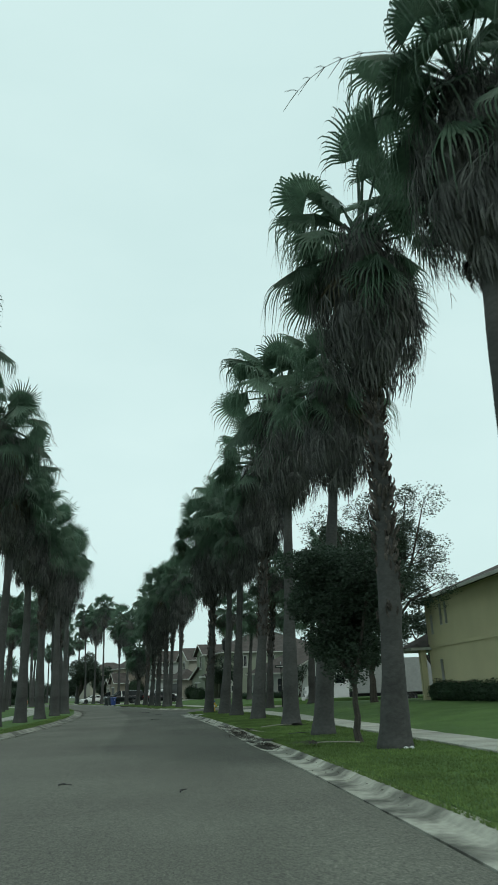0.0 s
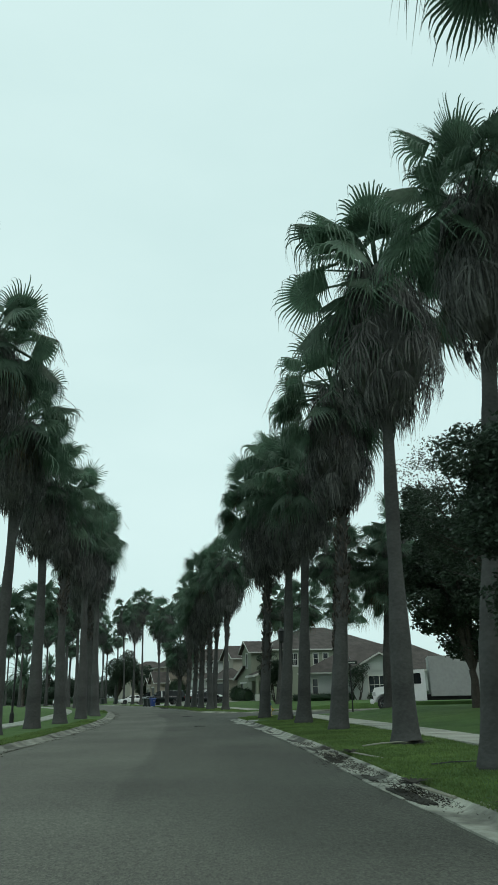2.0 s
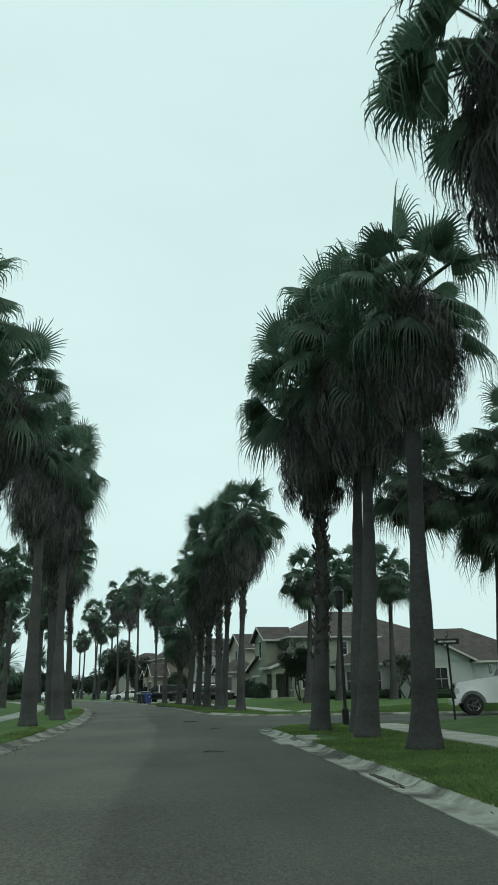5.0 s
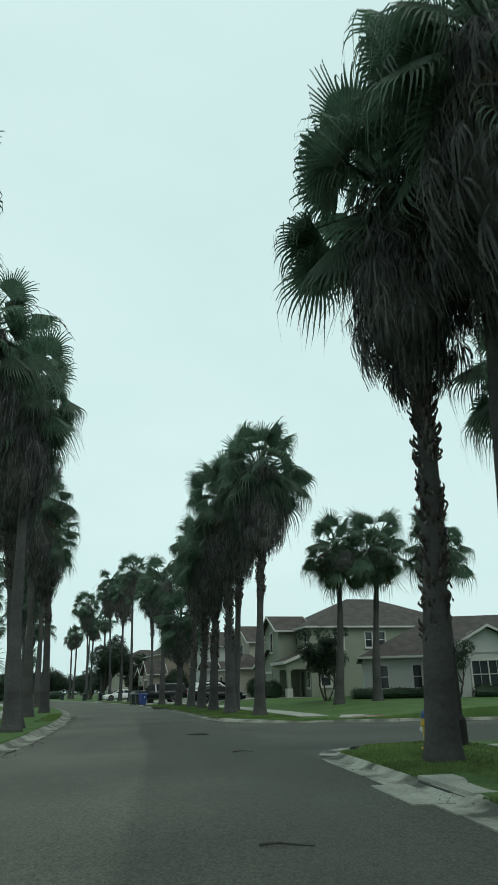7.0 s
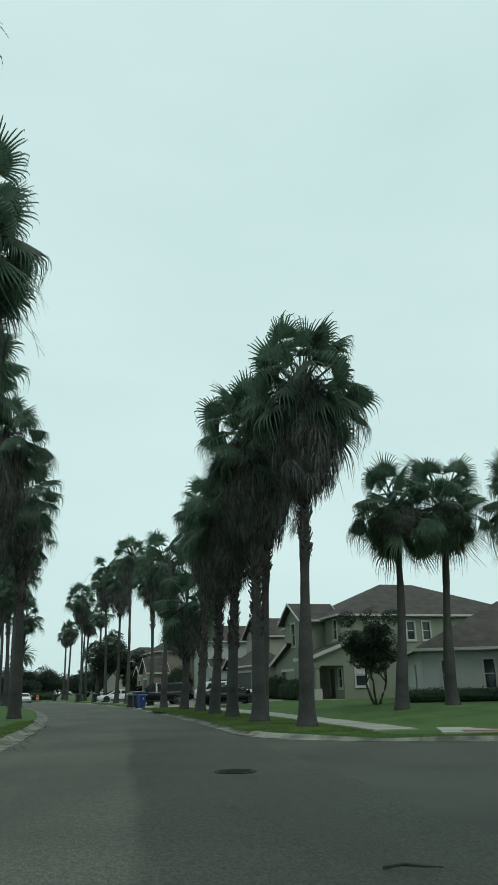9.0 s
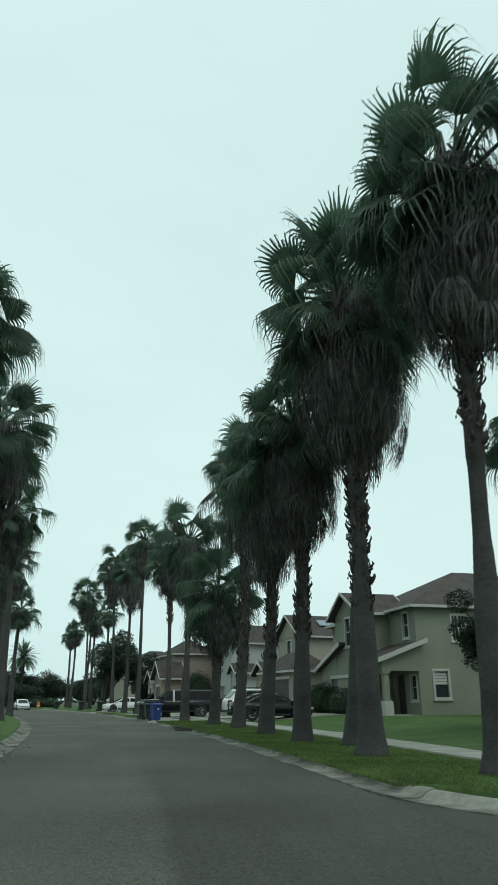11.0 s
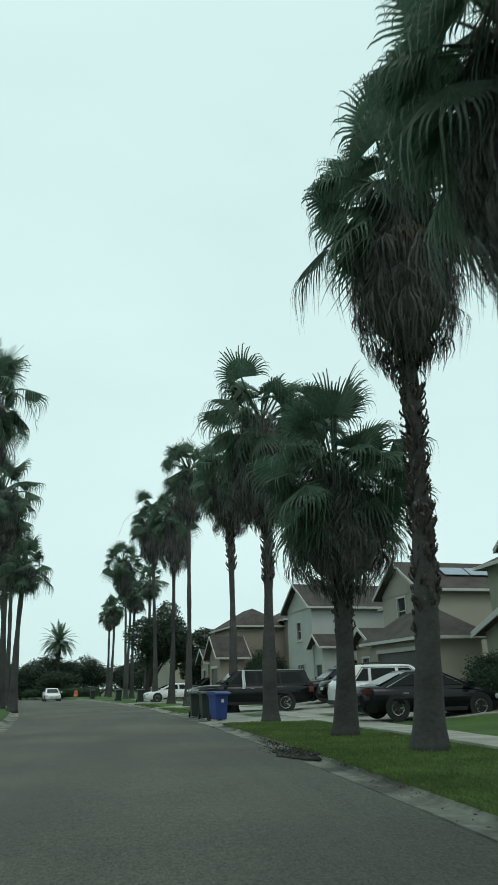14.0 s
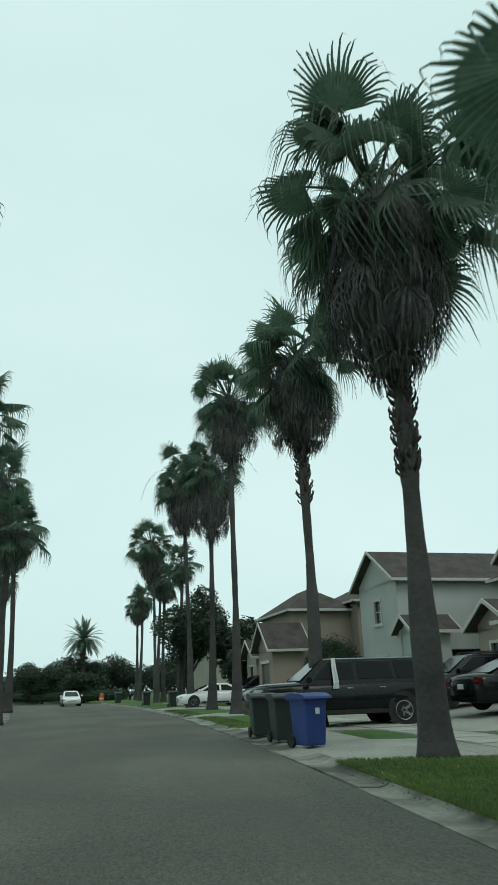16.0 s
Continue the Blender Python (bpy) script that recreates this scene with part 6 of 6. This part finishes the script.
def soil_patch(x, y, z, turn, rx, ry, seed, label):
    """A thin uneven heap of wet soil and rotted leaves with a ragged edge."""
    t = thing("soil_patch", pose(x, y, z, 0, 0, turn), label, "soil patch", "soil in the gutter")
    rings = []
    for k, h in ((1.0, -0.02), (1.0, 0.001), (0.85, 0.005), (0.6, 0.008), (0.3, 0.009)):
        ring = []
        for j in range(40):
            a = 2 * math.pi * j / 40
            e = 1 + 0.45 * noise.noise((math.cos(a) * 2.2 + seed, math.sin(a) * 2.2, k)) + 0.25 * noise.noise((math.cos(a) * 7, math.sin(a) * 7 + seed, 3))
            ring.append((rx * k * e * math.cos(a), ry * k * e * math.sin(a), h + (0.004 * noise.noise((math.cos(a) * 5 * k, math.sin(a) * 5 * k, seed)) if h > 0.003 else 0)))
        rings.append(ring)
    part("soil", quads(rings), M_SOIL, t, smooth=True)


soil_patch(-16.3, 91.9, 0.03, road_turn(92), 0.42, 1.25, 1, "dark wet soil and rotted leaves spread over the gutter")
for i, (y, rx, ry) in enumerate(((19.3, 0.12, 0.9), (21.4, 0.07, 0.5), (24.8, 0.12, 0.8), (27.6, 0.1, 0.9), (31.2, 0.1, 0.7), (36.5, 0.09, 0.9))):
    soil_patch(kerb_right(y) - 0.2, y, 0.013, road_turn(y), rx, ry, 5 + i, "thin dark soil washed along the gutter")


def fallen_leaf(x, y, z, turn, seed, label):
    """A dead fan leaf that came down: a pale curved stalk and a heap of dark strips at its end."""
    rng = random.Random(seed)
    t = thing("palm_leaf", pose(x, y, z, 0, 0, turn), label, "palm leaf", "fallen palm leaves")
    part("stalk", tube([(-0.9, 0.0, 0.012), (-0.45, 0.09, 0.05), (0.0, 0.08, 0.07), (0.25, 0.0, 0.05)], [0.02, 0.017, 0.014, 0.01], 6), M_DRY_STALK, t, "pale dry stalk")
    bm = bmesh.new()
    for i in range(46):
        a = rng.gauss(0, 0.75)
        l = rng.uniform(0.35, 0.85)
        c, q = math.cos(a), math.sin(a)
        w, h = rng.uniform(0.012, 0.03), rng.uniform(0.02, 0.11)
        rows = [[bm.verts.new((0.2 + c * l * k + q * w * o * (1 - k), q * l * k - c * w * o * (1 - k), 0.04 + h * math.sin(math.pi * min(k * 0.8 + 0.1, 1)) * (1 - k * 0.7))) for o in (-1, 1)] for k in (0.0, 0.35, 0.7, 0.98)]
        for u, v in zip(rows, rows[1:]):
            bm.faces.new((u[0], u[1], v[1], v[0]))
    part("strips", bm, M_DEBRIS, t, "dark dead leaf strips")["kind"] = "stuff"


fallen_leaf(-0.2, 24.4, 0.1, 118, 1, "dead palm leaf with a pale stalk lying over the kerb")
fallen_leaf(-0.75, 25.9, 0.05, 100, 2, "dark dead palm leaf lying in the gutter")
fallen_leaf(0.25, 19.3, 0.07, 108, 3, "dead palm leaf lying along the stained gutter")
fallen_leaf(0.95, 26.5, 0.14, 10, 4, "small dead palm leaf at the foot of a palm")
fallen_leaf(1.45, 17.2, 0.15, 200, 5, "dead palm leaf with a pale stalk on the verge")
fallen(1.35, 22, 0.14, 20, 1.1, "dry palm stalk lying across the verge")
fallen(-5.73, 41.65, 0.03, -12, 0.5, "short dry stalk lying on the asphalt")
fallen(-6.85, 51.5, 0.028, -4, 0.45, "short dry stalk lying on the asphalt")
fallen(-15.75, 91.0, 0.09, 60, 0.9, "dry palm stalk lying on the kerb")
fallen(-3.1, 12.2, 0.035, -20, 0.22, "small dry leaf on the asphalt")
fallen(-1.1, 11, 0.035, 70, 0.2, "small dry leaf on the asphalt")


# a dark round disc with a rim and ribs, level with the asphalt
def manhole(x, y):
    t = thing("round_road_mark", pose(x, y, 0.031), "dark round ribbed disc set in the asphalt", "manhole cover")
    part("rim", lathe([(0.36, -0.05), (0.36, 0.006), (0.31, 0.006), (0.31, -0.03)], 28), M_IRON, t)
    bm = lathe([(0.30, -0.05), (0.30, 0.002), (0.02, 0.003)], 28)
    for i in range(-4, 5):
        w = math.sqrt(max(0.27 ** 2 - (i * 0.06) ** 2, 0))
        box(-w, w, i * 0.06 - 0.012, i * 0.06 + 0.012, 0.002, 0.008, bm)
    part("cover", bm, M_IRON, t)


manhole(-8.79, 58.4)


def drain(x, y, turn):
    t = thing("storm_drain", pose(x, y, 0.0, 0, 0, turn), "concrete storm drain inlet with a dark throat in the kerb", "drain")
    part("top_slab", box(0.47, 1.0, -0.95, 0.95, 0.06, 0.122, bevel=0.012), M_CONCRETE, t)
    # solid black block: the shade inside the inlet is put in as colour
    part("throat", box(0.42, 0.5, -0.8, 0.8, 0.0, 0.068), M_BLACK, t, "black block standing for the shaded throat")
    part("apron", box(-0.25, 0.28, -0.9, 0.9, -0.05, 0.022, bevel=0.01), M_CONCRETE, t, "pale concrete apron")


drain(kerb_right(44.9) - GUTTER, 44.9, road_turn(44.9))


def scrap(x, y, z, seed):
    rng = random.Random(seed)
    t = thing("paper_scrap", pose(x, y, z, 0, 0, rng.uniform(0, 360)), "small crumpled white paper scrap on the grass", "litter", "white scraps")
    bm = bmesh.new()
    bmesh.ops.create_icosphere(bm, subdivisions=2, radius=0.05)
    for v in bm.verts:
        v.co *= 1 + 0.6 * noise.noise(v.co * 30 + Vector((seed, 0, 0)))
        v.co.z = v.co.z * 0.6 + 0.02
    part("crumple", bm, M_WHITE_MARK, t)


for i, (x, y) in enumerate(((2.95, 15.45), (3.08, 15.5), (2.88, 15.6))):
    scrap(x, y, 0.14, i)
